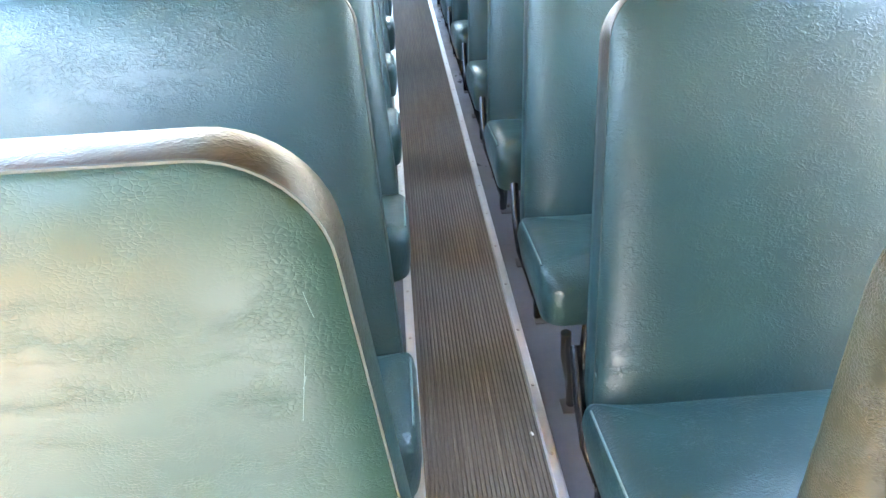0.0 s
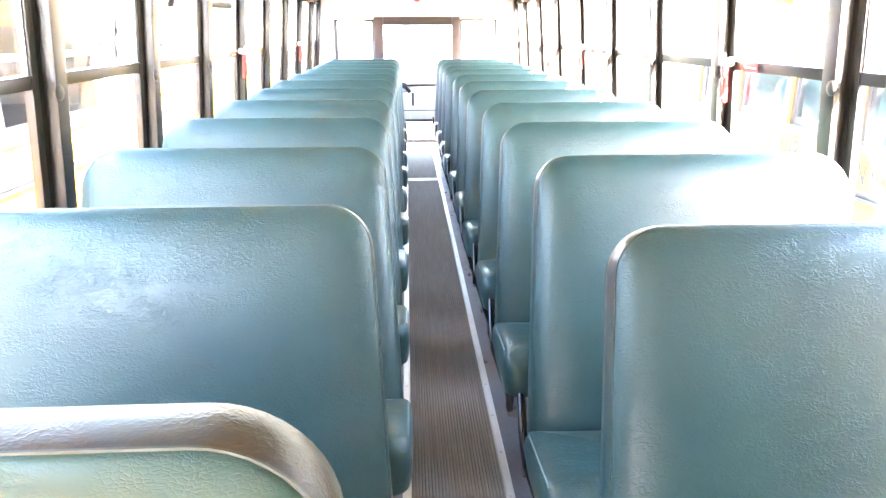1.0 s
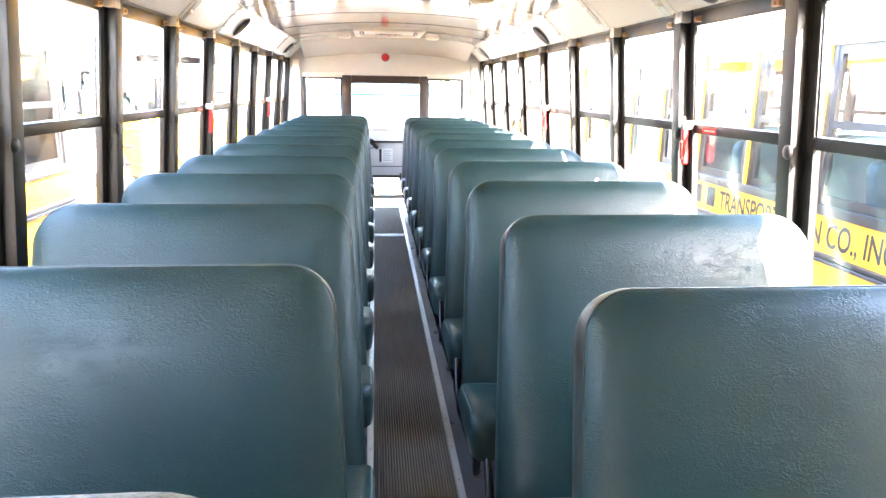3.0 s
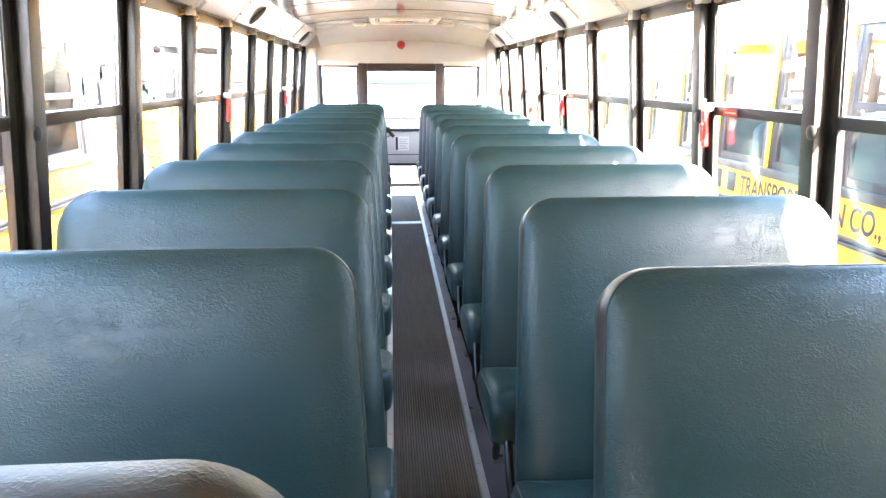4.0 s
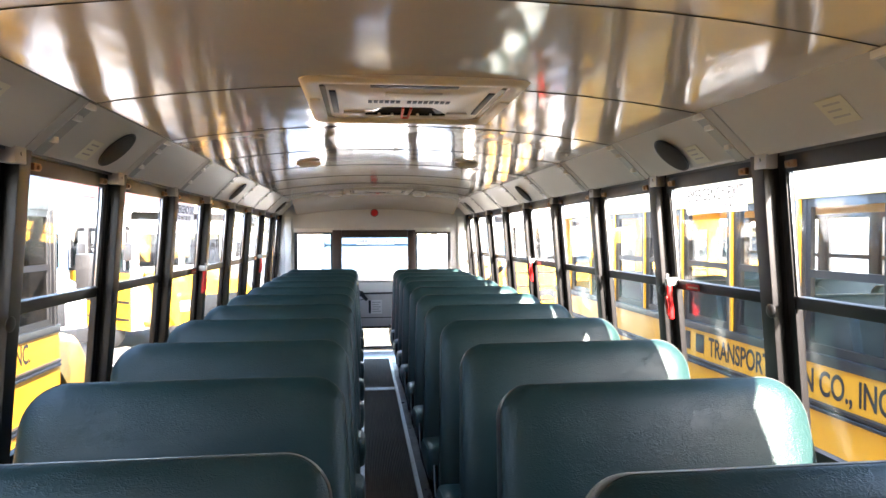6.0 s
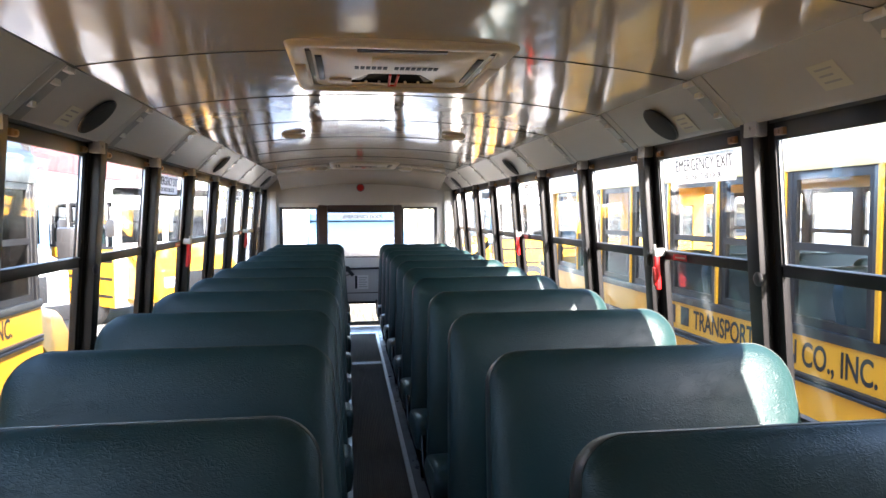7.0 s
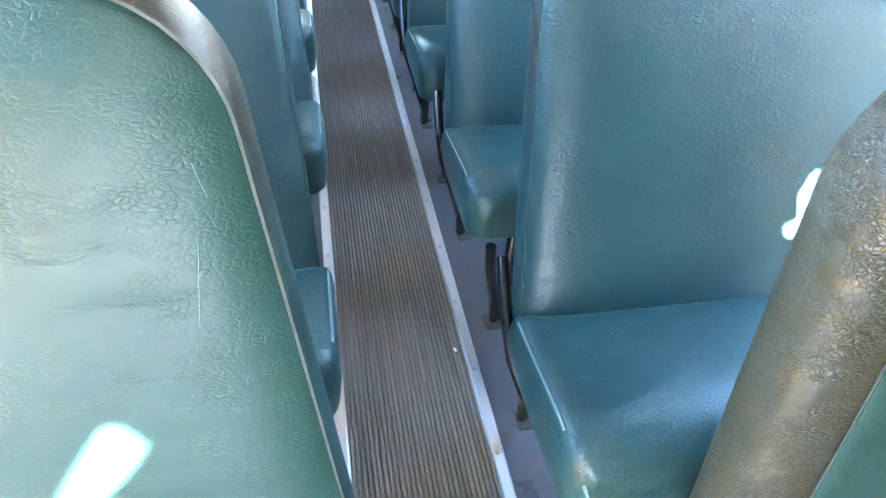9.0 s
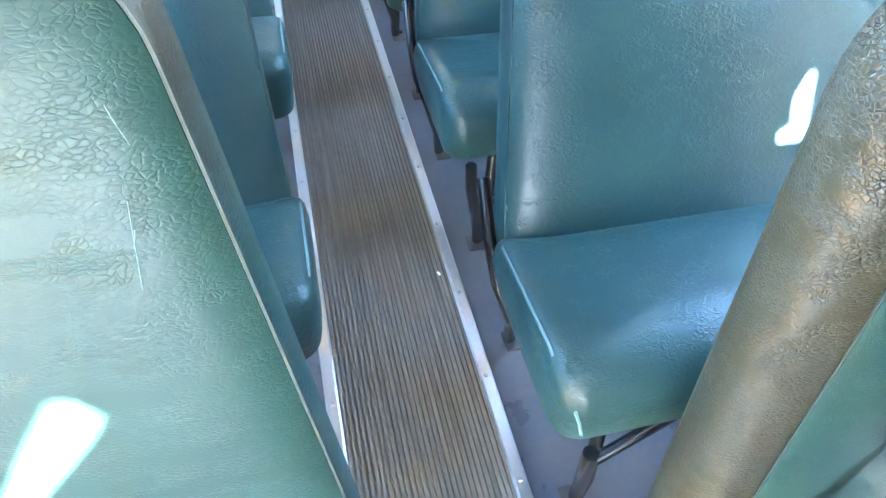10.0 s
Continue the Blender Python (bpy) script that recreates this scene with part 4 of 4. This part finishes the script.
    add_tube(r, [(g * 0.070, 0.060, 0.012), (g * 0.075, 0.07, 0.10), (g * 0.07, 0.075, 0.36)], 0.0115)
    part("rear_leg", r, TUBE, t)
    part("front_brace", tube([(g * 0.10, -0.285, 0.11), (g * 0.25, -0.27, 0.20), (g * 0.38, -0.26, 0.285)], 0.011), TUBE, t)
    for y in (-0.300, 0.060):
        p = bmesh.new()
        add_box(p, (g * 0.078 - 0.020, y - 0.026, 0.0), (g * 0.078 + 0.020, y + 0.026, 0.004), 0.003)
        add_tube(p, [(g * 0.078 + 0.012, y + 0.018, 0.006), (g * 0.078 + 0.012, y + 0.018, 0.016)], 0.007, 6)
        part("foot_plate", p, RUSTY, t)
    part("wall_rail", box((g * (width + 0.045) - 0.075, -0.36, 0.25), (g * (width + 0.045) + 0.075, 0.02, 0.287), 0.004), TUBE, t)
    return t


PITCH, ROWS_OF_SEATS = 0.662, 11
for side, inner, crease, width in ((1, 0.140, 0.940, 0.872), (-1, -0.208, 1.117, 0.850)):
    first = None
    for i in range(ROWS_OF_SEATS):
        m = pose(inner + 0.004 * math.sin(i * 2.3 + side), crease + PITCH * i, 0, 0, 0, 0.35 * math.sin(i * 1.7 + side) if i > 1 else 0)
        if first is None:
            first = bus_seat(side, width)
            first.matrix_basis = m
        else:
            copy_thing(first, m)
    if side > 0:
        part("scratch", tube([(0.014, 0.008, 0.421), (0.009, 0.016, 0.448)], 0.0011, 5), SCRATCH, first, "pale nick in the vinyl")
        part("worn_patch", tube([(0.004, -0.335, 0.392), (0.008, -0.347, 0.378), (0.011, -0.353, 0.360)], 0.0025, 6), SCRATCH, first, "corner rubbed through to pale backing")


def barrier(side, corners, radii, label, thick=0.064, roll=0.0):
    """A padded crash barrier in front of the first seat row, leaning slightly back."""
    t = thing("crash_barrier", label, "barrier", "crash barriers")

    def place(p, d):
        return Vector((side * p.x, 0.4335 + 0.078 * p.y + d, p.y))

    pts = dense(outline(corners, radii, 10), 0.05)
    front, band, back = padded(pts, 0.016, thick, place, roll)
    part("front_pad", front, BARRIER_VINYL, t)
    part("edge_band", band, BARRIER_EDGE if side > 0 else BARRIER_EDGE_TOP, t, "olive-brown worn edge band")
    part("back_skin", back, VINYL, t)
    part("seam_welt", welt(inset_loop(pts, roll) if roll else pts, 0.002, place, 0.0018), STITCH, t)
    low = min(c[1] for c in corners)
    for x in (corners[0][0] + 0.06, corners[1][0] - 0.08):
        part("leg", tube([(side * x, 0.49, 0.0), (side * x, 0.49, low + 0.05)], 0.0145), TUBE, t)
        part("foot_plate", box((side * x - 0.03, 0.455, 0.0), (side * x + 0.03, 0.525, 0.007), 0.002), TUBE, t)
    return t


left_barrier = barrier(-1, [(0.126, 0.24), (1.06, 0.24), (1.06, 1.098), (0.221, 1.098)], [0.045, 0.045, 0.10, 0.095], "green vinyl crash barrier with olive-brown worn top edge")
barrier(1, [(0.272, 0.14), (0.72, 0.14), (0.72, 1.008), (0.288, 1.008)], [0.045, 0.045, 0.10, 0.13], "green vinyl crash barrier with creased olive-brown edge", 0.100, 0.070)

for line in (((0.243, 0.945), (0.248, 0.915), (0.2535, 0.880)), ((0.237, 1.001), (0.235, 0.990), (0.232, 0.978)), ((0.249, 0.912), (0.245, 0.925))):
    part("scratch", tube([(-x, 0.4177 + 0.078 * z, z) for x, z in line], 0.00035, 5), SCRATCH, left_barrier, "pale scratch across the vinyl")
scrap = thing("paper_scrap", "tiny white paper scrap lying on the ribbed runner", "litter")
scrap.matrix_basis = pose(0.106, 1.217, 0.0073, 0, 0, 25)
part("scrap", box((-0.003, -0.006, 0.0), (0.003, 0.006, 0.0012), 0.0004), WHITE_PAPER, scrap)

# ---- the lot outside ----
GROUND_Z = -0.95
bm = bmesh.new()
bmesh.ops.create_grid(bm, x_segments=60, y_segments=60, size=600.0, matrix=Matrix.Translation((0, 0, GROUND_Z)))
tagged(part("ground", bm, GROUND, smooth=False), "pale dusty concrete of the bus parking lot", "ground", kind="structure")


def wheel(parent, x, y, flip):
    w = bmesh.new()
    prof = [Vector((0.30, 0.0)), Vector((0.46, 0.01)), Vector((0.49, 0.05)), Vector((0.49, 0.20)), Vector((0.46, 0.24)), Vector((0.30, 0.25))]
    n = 28
    rings = [[w.verts.new((flip * p.y, p.x * math.cos(k * math.tau / n), p.x * math.sin(k * math.tau / n))) for k in range(n)] for p in prof]
    for r, s2 in zip(rings, rings[1:]):
        for k in range(n):
            w.faces.new((r[k], r[(k + 1) % n], s2[(k + 1) % n], s2[k]))
    bmesh.ops.recalc_face_normals(w, faces=w.faces)
    ty = part("tyre", w, TYRE, parent, at=pose(x, y, GROUND_Z + 0.49))
    e = ellipse(0.31, 0.31, 24)
    part("rim", loops([(e, 0.20), (inset_loop(e, 0.05), 0.16), (inset_loop(e, 0.18), 0.17), (inset_loop(e, 0.22), 0.21)], lambda p, q: Vector((flip * q, p.x, p.y))), HUB, ty)


def sheet(x, y0, y1, z0, z1):
    b = bmesh.new()
    b.faces.new([b.verts.new(p) for p in ((x, y0, z0), (x, y1, z0), (x, y1, z1), (x, y0, z1))])
    return b


def parked_bus(label, length, first_post, bay, paint, roof_paint, nose=True, trim=None, panes=None, hood_paint=None):
    """A school bus; x across, y along it from its rear, z = 0 at its floor."""
    t = thing("school_bus", label, "bus", "parked buses")
    H0, S0, S1 = -0.50, 0.735, 1.645
    trim, panes, hood_paint = trim or paint, panes or GLASS_FAR, hood_paint or paint
    posts = [first_post + bay * k for k in range(int((length - first_post) / bay) + 1)]
    rail_prof = [Vector(p) for p in ((0, -0.03), (0.022, -0.024), (0.022, -0.008), (0.012, 0.0), (0.022, 0.008), (0.022, 0.024), (0, 0.03))]
    frame_mesh = pane_mesh = post_mesh = strip_mesh = None
    for sd in (1, -1):
        part("side_panel", box((sd * 1.2 - (0.03 if sd > 0 else 0), 0, H0), (sd * 1.2 + (0 if sd > 0 else 0.03), length, S0 - 0.05)), paint, t, smooth=False)
        for z in (0.44, 0.08, -0.28):
            part("rub_rail", loops([([Vector((sd * (1.2 + p.x), z + p.y)) for p in rail_prof], 0.02), ([Vector((sd * (1.2 + p.x), z + p.y)) for p in rail_prof], length - 0.02)], lambda p, d: Vector((p.x, d, p.y))), BUS_BLACK, t, smooth=False)
        part("belt_rail", box((sd * 1.195 - 0.02, 0, S0 - 0.05), (sd * 1.195 + 0.02, length, S0 + 0.01), 0.006), BUS_BLACK, t)
        part("header", box((sd * 1.185 - 0.02, 0, S1), (sd * 1.185 + 0.02, length, 1.80), 0.006), BUS_BLACK if trim is BUS_BLACK else roof_paint, t)
        for y in posts:
            if post_mesh is None:
                b = box((-0.03, -0.055, S0), (0.010, 0.055, S1), 0.004)
                post_mesh = part("pillar", b, BUS_BLACK, t, at=pose(1.18, y, 0)).data
                b = box((0.0, -0.014, S0), (0.016, 0.014, S1), 0.004)
                strip_mesh = part("pillar_cover", b, trim, t, at=pose(1.19, y, 0)).data
            else:
                shared("pillar", post_mesh, t, pose(sd * 1.18, y, 0, 0, 0, 0 if sd > 0 else 180))
                shared("pillar_cover", strip_mesh, t, pose(sd * 1.19, y, 0, 0, 0, 0 if sd > 0 else 180))
        for a, b2 in zip(posts, posts[1:]):
            y = (a + b2) / 2
            h = bay / 2 - 0.055
            if frame_mesh is None:
                f = bmesh.new()
                for lo, hi in (((-h, S0), (-h + 0.035, S1)), ((h - 0.035, S0), (h, S1)), ((-h + 0.035, S0 + 0.01), (h - 0.035, S0 + 0.06)), ((-h + 0.035, S1 - 0.05), (h - 0.035, S1)), ((-h + 0.035, 1.18), (h - 0.035, 1.225))):
                    add_box(f, (-0.03, lo[0], lo[1]), (0.0, hi[0], hi[1]))
                frame_mesh = part("window_frame", f, BUS_BLACK, t, at=pose(1.185, y, 0), smooth=False).data
                pn = part("pane", sheet(-0.014, -h + 0.03, h - 0.03, S0 + 0.05, S1 - 0.04), panes, t, at=pose(1.185, y, 0), smooth=False)
                pn.visible_shadow = False
                pane_mesh = pn.data
            else:
                rot = 0 if sd > 0 else 180
                shared("window_frame", frame_mesh, t, pose(sd * 1.185, y, 0, 0, 0, rot))
                shared("pane", pane_mesh, t, pose(sd * 1.185, y, 0, 0, 0, rot)).visible_shadow = False
        for y in (1.9, length - 1.0):
            wheel(t, sd * 0.97, y, sd)
    arch = [Vector((1.205 * math.cos(a), 1.78 + 0.36 * math.sin(a) ** 0.8)) for a in [math.pi * k / 20 for k in range(21)]]
    part("roof", loops([([*arch], 0.0), ([*arch], length)], lambda p, d: Vector((p.x, d, p.y))), roof_paint, t)
    part("interior_floor", box((-1.17, 0.02, -0.06), (1.17, length - 0.02, 0.0)), SEAT_FAR, t, smooth=False)
    for y, nm in ((0.0, "rear_wall"), (length - 0.04, "front_wall")):
        w = bmesh.new()
        for lo, hi in (((-1.17, H0), (1.17, 0.80)), ((-1.17, 1.5), (1.17, 1.95)), ((-1.17, 0.80), (-1.0, 1.5)), ((1.0, 0.80), (1.17, 1.5)), ((-0.06, 0.80), (0.06, 1.5))):
            add_box(w, (lo[0], y, lo[1]), (hi[0], y + 0.04, hi[1]))
        part(nm, w, trim, t, smooth=False)
        for x in (-0.53, 0.53):
            g = part("end_pane", box((x - 0.48, y + 0.018, 0.79), (x + 0.48, y + 0.022, 1.51)), panes, t, smooth=False)
            g.visible_shadow = False
    seat_mesh = None
    for i in range(int((length - 1.5) / 0.72)):
        for sd in (1, -1):
            at = pose(sd * 0.65, 0.6 + 0.72 * i, 0)
            if seat_mesh is None:
                o = outline([(-0.46, 0.30), (0.46, 0.30), (0.46, 1.03), (-0.46, 1.03)], [0.02, 0.02, 0.10, 0.10], 5)
                b = slab(o, 0.09, 0.02, lambda p, d: Vector((p.x, d + 0.25 * (p.y - 0.3), p.y)), 2)
                add_box(b, (-0.46, -0.4, 0.28), (0.46, 0.02, 0.42), 0.02)
                seat_mesh = part("seat", b, SEAT_FAR, t, at=at).data
            else:
                shared("seat", seat_mesh, t, at)
    part("bumper", box((-1.15, -0.12, -0.55), (1.15, 0.0, -0.28), 0.03), BUS_BLACK, t)
    if nose:
        hp = outline([(0, H0 + 0.05), (1.25, H0 + 0.05), (1.25, 0.30), (1.05, 0.52), (0.0, 0.74)], [0.02, 0.05, 0.12, 0.2, 0.02], 5)
        part("hood", slab(hp, 1.9, 0.12, lambda p, d: Vector((d - 0.95, length + p.x, p.y)), 3), hood_paint, t)
        part("grille", box((-0.5, length + 1.24, -0.25), (0.5, length + 1.27, 0.25), 0.01), BUS_BLACK, t)
        for sd in (1, -1):
            part("headlight", box((sd * 0.74 - 0.14, length + 1.23, -0.05), (sd * 0.74 + 0.14, length + 1.27, 0.16), 0.02), LENS, t)
            part("mirror", box((sd * 1.35 - 0.09, length + 0.15, 0.95), (sd * 1.35 + 0.09, length + 0.22, 1.30), 0.03), BUS_BLACK, t)
        part("front_bumper", box((-1.15, length + 1.27, -0.58), (1.15, length + 1.38, -0.30), 0.03), BUS_BLACK, t)
    return t


# the neighbour on the driver side
right_bus = parked_bus("yellow school bus parked close alongside with black window frames", 11.4, 0.19, 0.75, BUS_YELLOW, BUS_CREAM, False)
right_bus.matrix_basis = pose(3.65, -2.25, 0)


def belt_text(parent, x, y, z, cap, length, side):
    """Black belt lettering of a given cap height and run; the initials are plain bars."""
    at = facing(side, x, y, z)
    for u in (0.03, 0.25):
        part("print_bar", box((u, 0.0, 0.0), (u + 0.13, cap, 0.001)), INK, parent, smooth=False, at=at)
    ob = lettering("TRANSPORTATION CO., INC.", cap / 0.73, INK, parent, at @ Matrix.Translation((0.45, 0, 0.0006)), 1.0, "belt_lettering", 0.0035)
    run = max(v.co.x for v in ob.data.vertices)
    for v in ob.data.vertices:
        v.co.x *= (length - 0.45) / run


belt_text(right_bus, -1.2015, 7.70, 0.512, 0.145, 2.28, 1)
# the neighbour on the door side, and more of the fleet
left_bus = parked_bus("yellow school bus parked alongside on the door side", 9.4, 0.35, 0.75, BUS_YELLOW, BUS_BLACK, True, BUS_BLACK, GLASS_BLACK)
left_bus.matrix_basis = pose(-3.78, -3.55, 0)
belt_text(left_bus, 1.2015, 6.72, 0.525, 0.145, 2.20, -1)
# white trim paints in the glare that washes out the upper body
far_bus = parked_bus("yellow school bus with hood parked across the lot", 8.0, 0.3, 0.75, BUS_YELLOW, BUS_WHITE, True, BUS_WHITE, GLASS_DARK)
far_bus.matrix_basis = pose(-10.03, 20.81, 0, 0, 0, -132)
tagged(copy_thing(far_bus, pose(11.5, 19.5, 0, 0, 0, 96)), "yellow school bus parked far behind across the lot")
blue_bus = parked_bus("pale blue bus parked far across the lot", 8.0, 0.3, 0.75, BUS_BLUE, BUS_WHITE, True, None, GLASS_DARK, BUS_WHITE)
blue_bus.matrix_basis = pose(-12.94, 19.38, 0, 0, 0, -132)


def van(label):
    t = thing("van", label, "van")
    side_prof = outline([(0, -0.55), (4.8, -0.55), (4.8, 1.45), (1.55, 1.45), (0.95, 0.70), (0.0, 0.45)], [0.08, 0.08, 0.15, 0.18, 0.15, 0.15], 6)
    part("body", slab(side_prof, 1.9, 0.08, lambda p, d: Vector((d - 0.95, p.x, p.y)), 3), VAN_BLUE, t)
    n = Vector((0, -0.75, 0.6)).normalized()
    ws = outline([(-0.80, 0.02), (0.80, 0.02), (0.70, 0.72), (-0.70, 0.72)], [0.06] * 4, 4)
    part("windscreen", loops([(ws, 0.0), (ws, 0.02)], lambda p, d: Vector((p.x, 1.06 + p.y * 0.60, 0.76 + p.y * 0.78)) + n * d), BUS_BLACK, t)
    part("grille", box((-0.55, -0.02, -0.15), (0.55, 0.02, 0.22), 0.01), BUS_BLACK, t)
    part("bumper", box((-0.95, -0.10, -0.55), (0.95, 0.02, -0.25), 0.03), BUS_WHITE, t)
    for sd in (1, -1):
        part("headlight", box((sd * 0.74 - 0.13, -0.02, 0.0), (sd * 0.74 + 0.13, 0.03, 0.22), 0.02), LENS, t)
        for y in (0.75, 3.9):
            wheel(t, sd * 0.72, y, sd)
    return t


blue_van = van("mid-blue van parked behind the bus facing it")
blue_van.matrix_basis = pose(0.05, 17.0, 0.285) @ Matrix.Diagonal((1.3, 1.3, 1.3, 1))


def tree(x, y, height, spread, seed):
    rng = random.Random(seed)
    t = thing("tree", "broad leafy green tree beyond the parking lot", "tree", "far trees")
    t.matrix_basis = pose(x, y, GROUND_Z)
    b = bmesh.new()
    tips = []
    trunk = [(0, 0, 0), (0.08, 0.05, height * 0.25), (-0.05, 0.1, height * 0.5), (0.1, 0.0, height * 0.75)]
    for (p, r0), (q, r1) in zip(zip(trunk, (0.28, 0.22, 0.16, 0.09)), zip(trunk[1:], (0.22, 0.16, 0.09, 0.05))):
        add_tube(b, [p, q], (r0 + r1) / 2, 8)
    for k in range(16):
        base = Vector(trunk[1]).lerp(Vector(trunk[3]), rng.random())
        a = rng.random() * math.tau
        ln = spread * (0.5 + 0.5 * rng.random())
        mid = base + Vector((math.cos(a) * ln * 0.5, math.sin(a) * ln * 0.5, ln * 0.30))
        tip = base + Vector((math.cos(a) * ln, math.sin(a) * ln, ln * (0.3 + 0.4 * rng.random())))
        add_tube(b, [base, mid, tip], 0.05, 5)
        tips += [mid, tip]
    part("trunk", b, BARK, t)
    verts, faces = [], []
    for tip in tips:
        for _ in range(130):
            c = tip + Vector((rng.gauss(0, spread * 0.2), rng.gauss(0, spread * 0.2), rng.gauss(0, spread * 0.16)))
            u = Vector((rng.gauss(0, 1), rng.gauss(0, 1), rng.gauss(0, 1))).normalized() * 0.10
            v = u.orthogonal().normalized() * 0.07
            i = len(verts)
            verts += [c - u, c - v * 0.7, c + u, c + v * 0.7]
            faces.append((i, i + 1, i + 2, i + 3))
    me = bpy.data.meshes.new("crown")
    me.from_pydata([tuple(v) for v in verts], [], faces)
    me.materials.append(LEAF)
    shared("crown", me, t, Matrix.Identity(4))["kind"] = "stuff"


tree(9.5, 21.0, 7.0, 3.0, 3)
tree(17.0, 33.0, 9.0, 4.0, 5)
tree(-6.0, 44.0, 9.0, 4.0, 7)
tree(4.0, 40.0, 9.0, 4.0, 11)


# long low building with a red fascia across the lot
def depot(x, y0, y1):
    t = thing("depot_building", "long white depot building with a red fascia", "building")
    part("wall", box((x - 6, y0, GROUND_Z), (x, y1, 3.58)), BUS_WHITE, t, smooth=False)
    part("fascia", box((x - 6.2, y0 - 0.3, 3.58), (x + 0.5, y1 + 0.3, 6.2), 0.03), RED_PAINT, t, "red metal fascia")
    for k in range(int((y1 - y0 - 2) / 4.5)):
        d = part("door", box((x, y0 + 1.5 + 4.5 * k, GROUND_Z), (x + 0.04, y0 + 4.4 + 4.5 * k, 1.9), 0.01), STRAP, t)
        for j in range(4):
            part("door_panel", box((x + 0.04, y0 + 1.6 + 4.5 * k, GROUND_Z + 0.08 + 0.70 * j), (x + 0.06, y0 + 4.3 + 4.5 * k, GROUND_Z + 0.70 + 0.70 * j), 0.01), BUS_WHITE, d)


RED_PAINT = plain("red_fascia_paint", (0.27, 0.006, 0.011), 0.45, vary=0.06)
depot(-15.2, -6.0, 62.0)

# rear door sign
sign = thing("door_sign", "white emergency door sign stuck on the rear glass", "sign")
sign.matrix_basis = Matrix(((1, 0, 0, -0.245), (0, 0, -1, REAR + 0.0105), (0, 1, 0, 1.325), (0, 0, 0, 1)))
part("plate", box((0.0, 0.0, -0.0006), (0.47, 0.072, 0.0006)), SIGN_FILM, sign, smooth=False)
lettering("EMERGENCY DOOR", 0.058, INK, sign, Matrix.Translation((0.012, 0.018, 0.0012)), 0.93)

# dry grass behind the bus
rng = random.Random(21)
verts, faces = [], []
for _ in range(9000):
    c = Vector((rng.uniform(-3.0, 3.0), rng.uniform(9.5, 16.8), GROUND_Z))
    a, h = rng.random() * math.tau, rng.uniform(0.06, 0.24)
    u = Vector((math.cos(a), math.sin(a), 0)) * 0.012
    lean = Vector((rng.gauss(0, 0.05), rng.gauss(0, 0.05), h))
    i = len(verts)
    verts += [tuple(c - u), tuple(c + u), tuple(c + lean)]
    faces.append((i, i + 1, i + 2))
me = bpy.data.meshes.new("dry_grass")
me.from_pydata(verts, [], faces)
me.materials.append(plain("dry_grass_blade", (0.15, 0.135, 0.095), 0.8, vary=0.35, scale=3.0))
tagged(new("dry_grass", me), "dry brown grass and leaf litter behind the bus", "grass", kind="stuff")
soil = part("soil_patch", box((-3.2, 8.8, GROUND_Z + 0.004), (3.2, 16.9, GROUND_Z + 0.012)), plain("brown_soil", (0.11, 0.085, 0.055), 0.9, vary=0.35, scale=3.0, grain=0.5), smooth=False)
tagged(soil, "bare brown soil strip behind the bus", "ground", kind="structure")
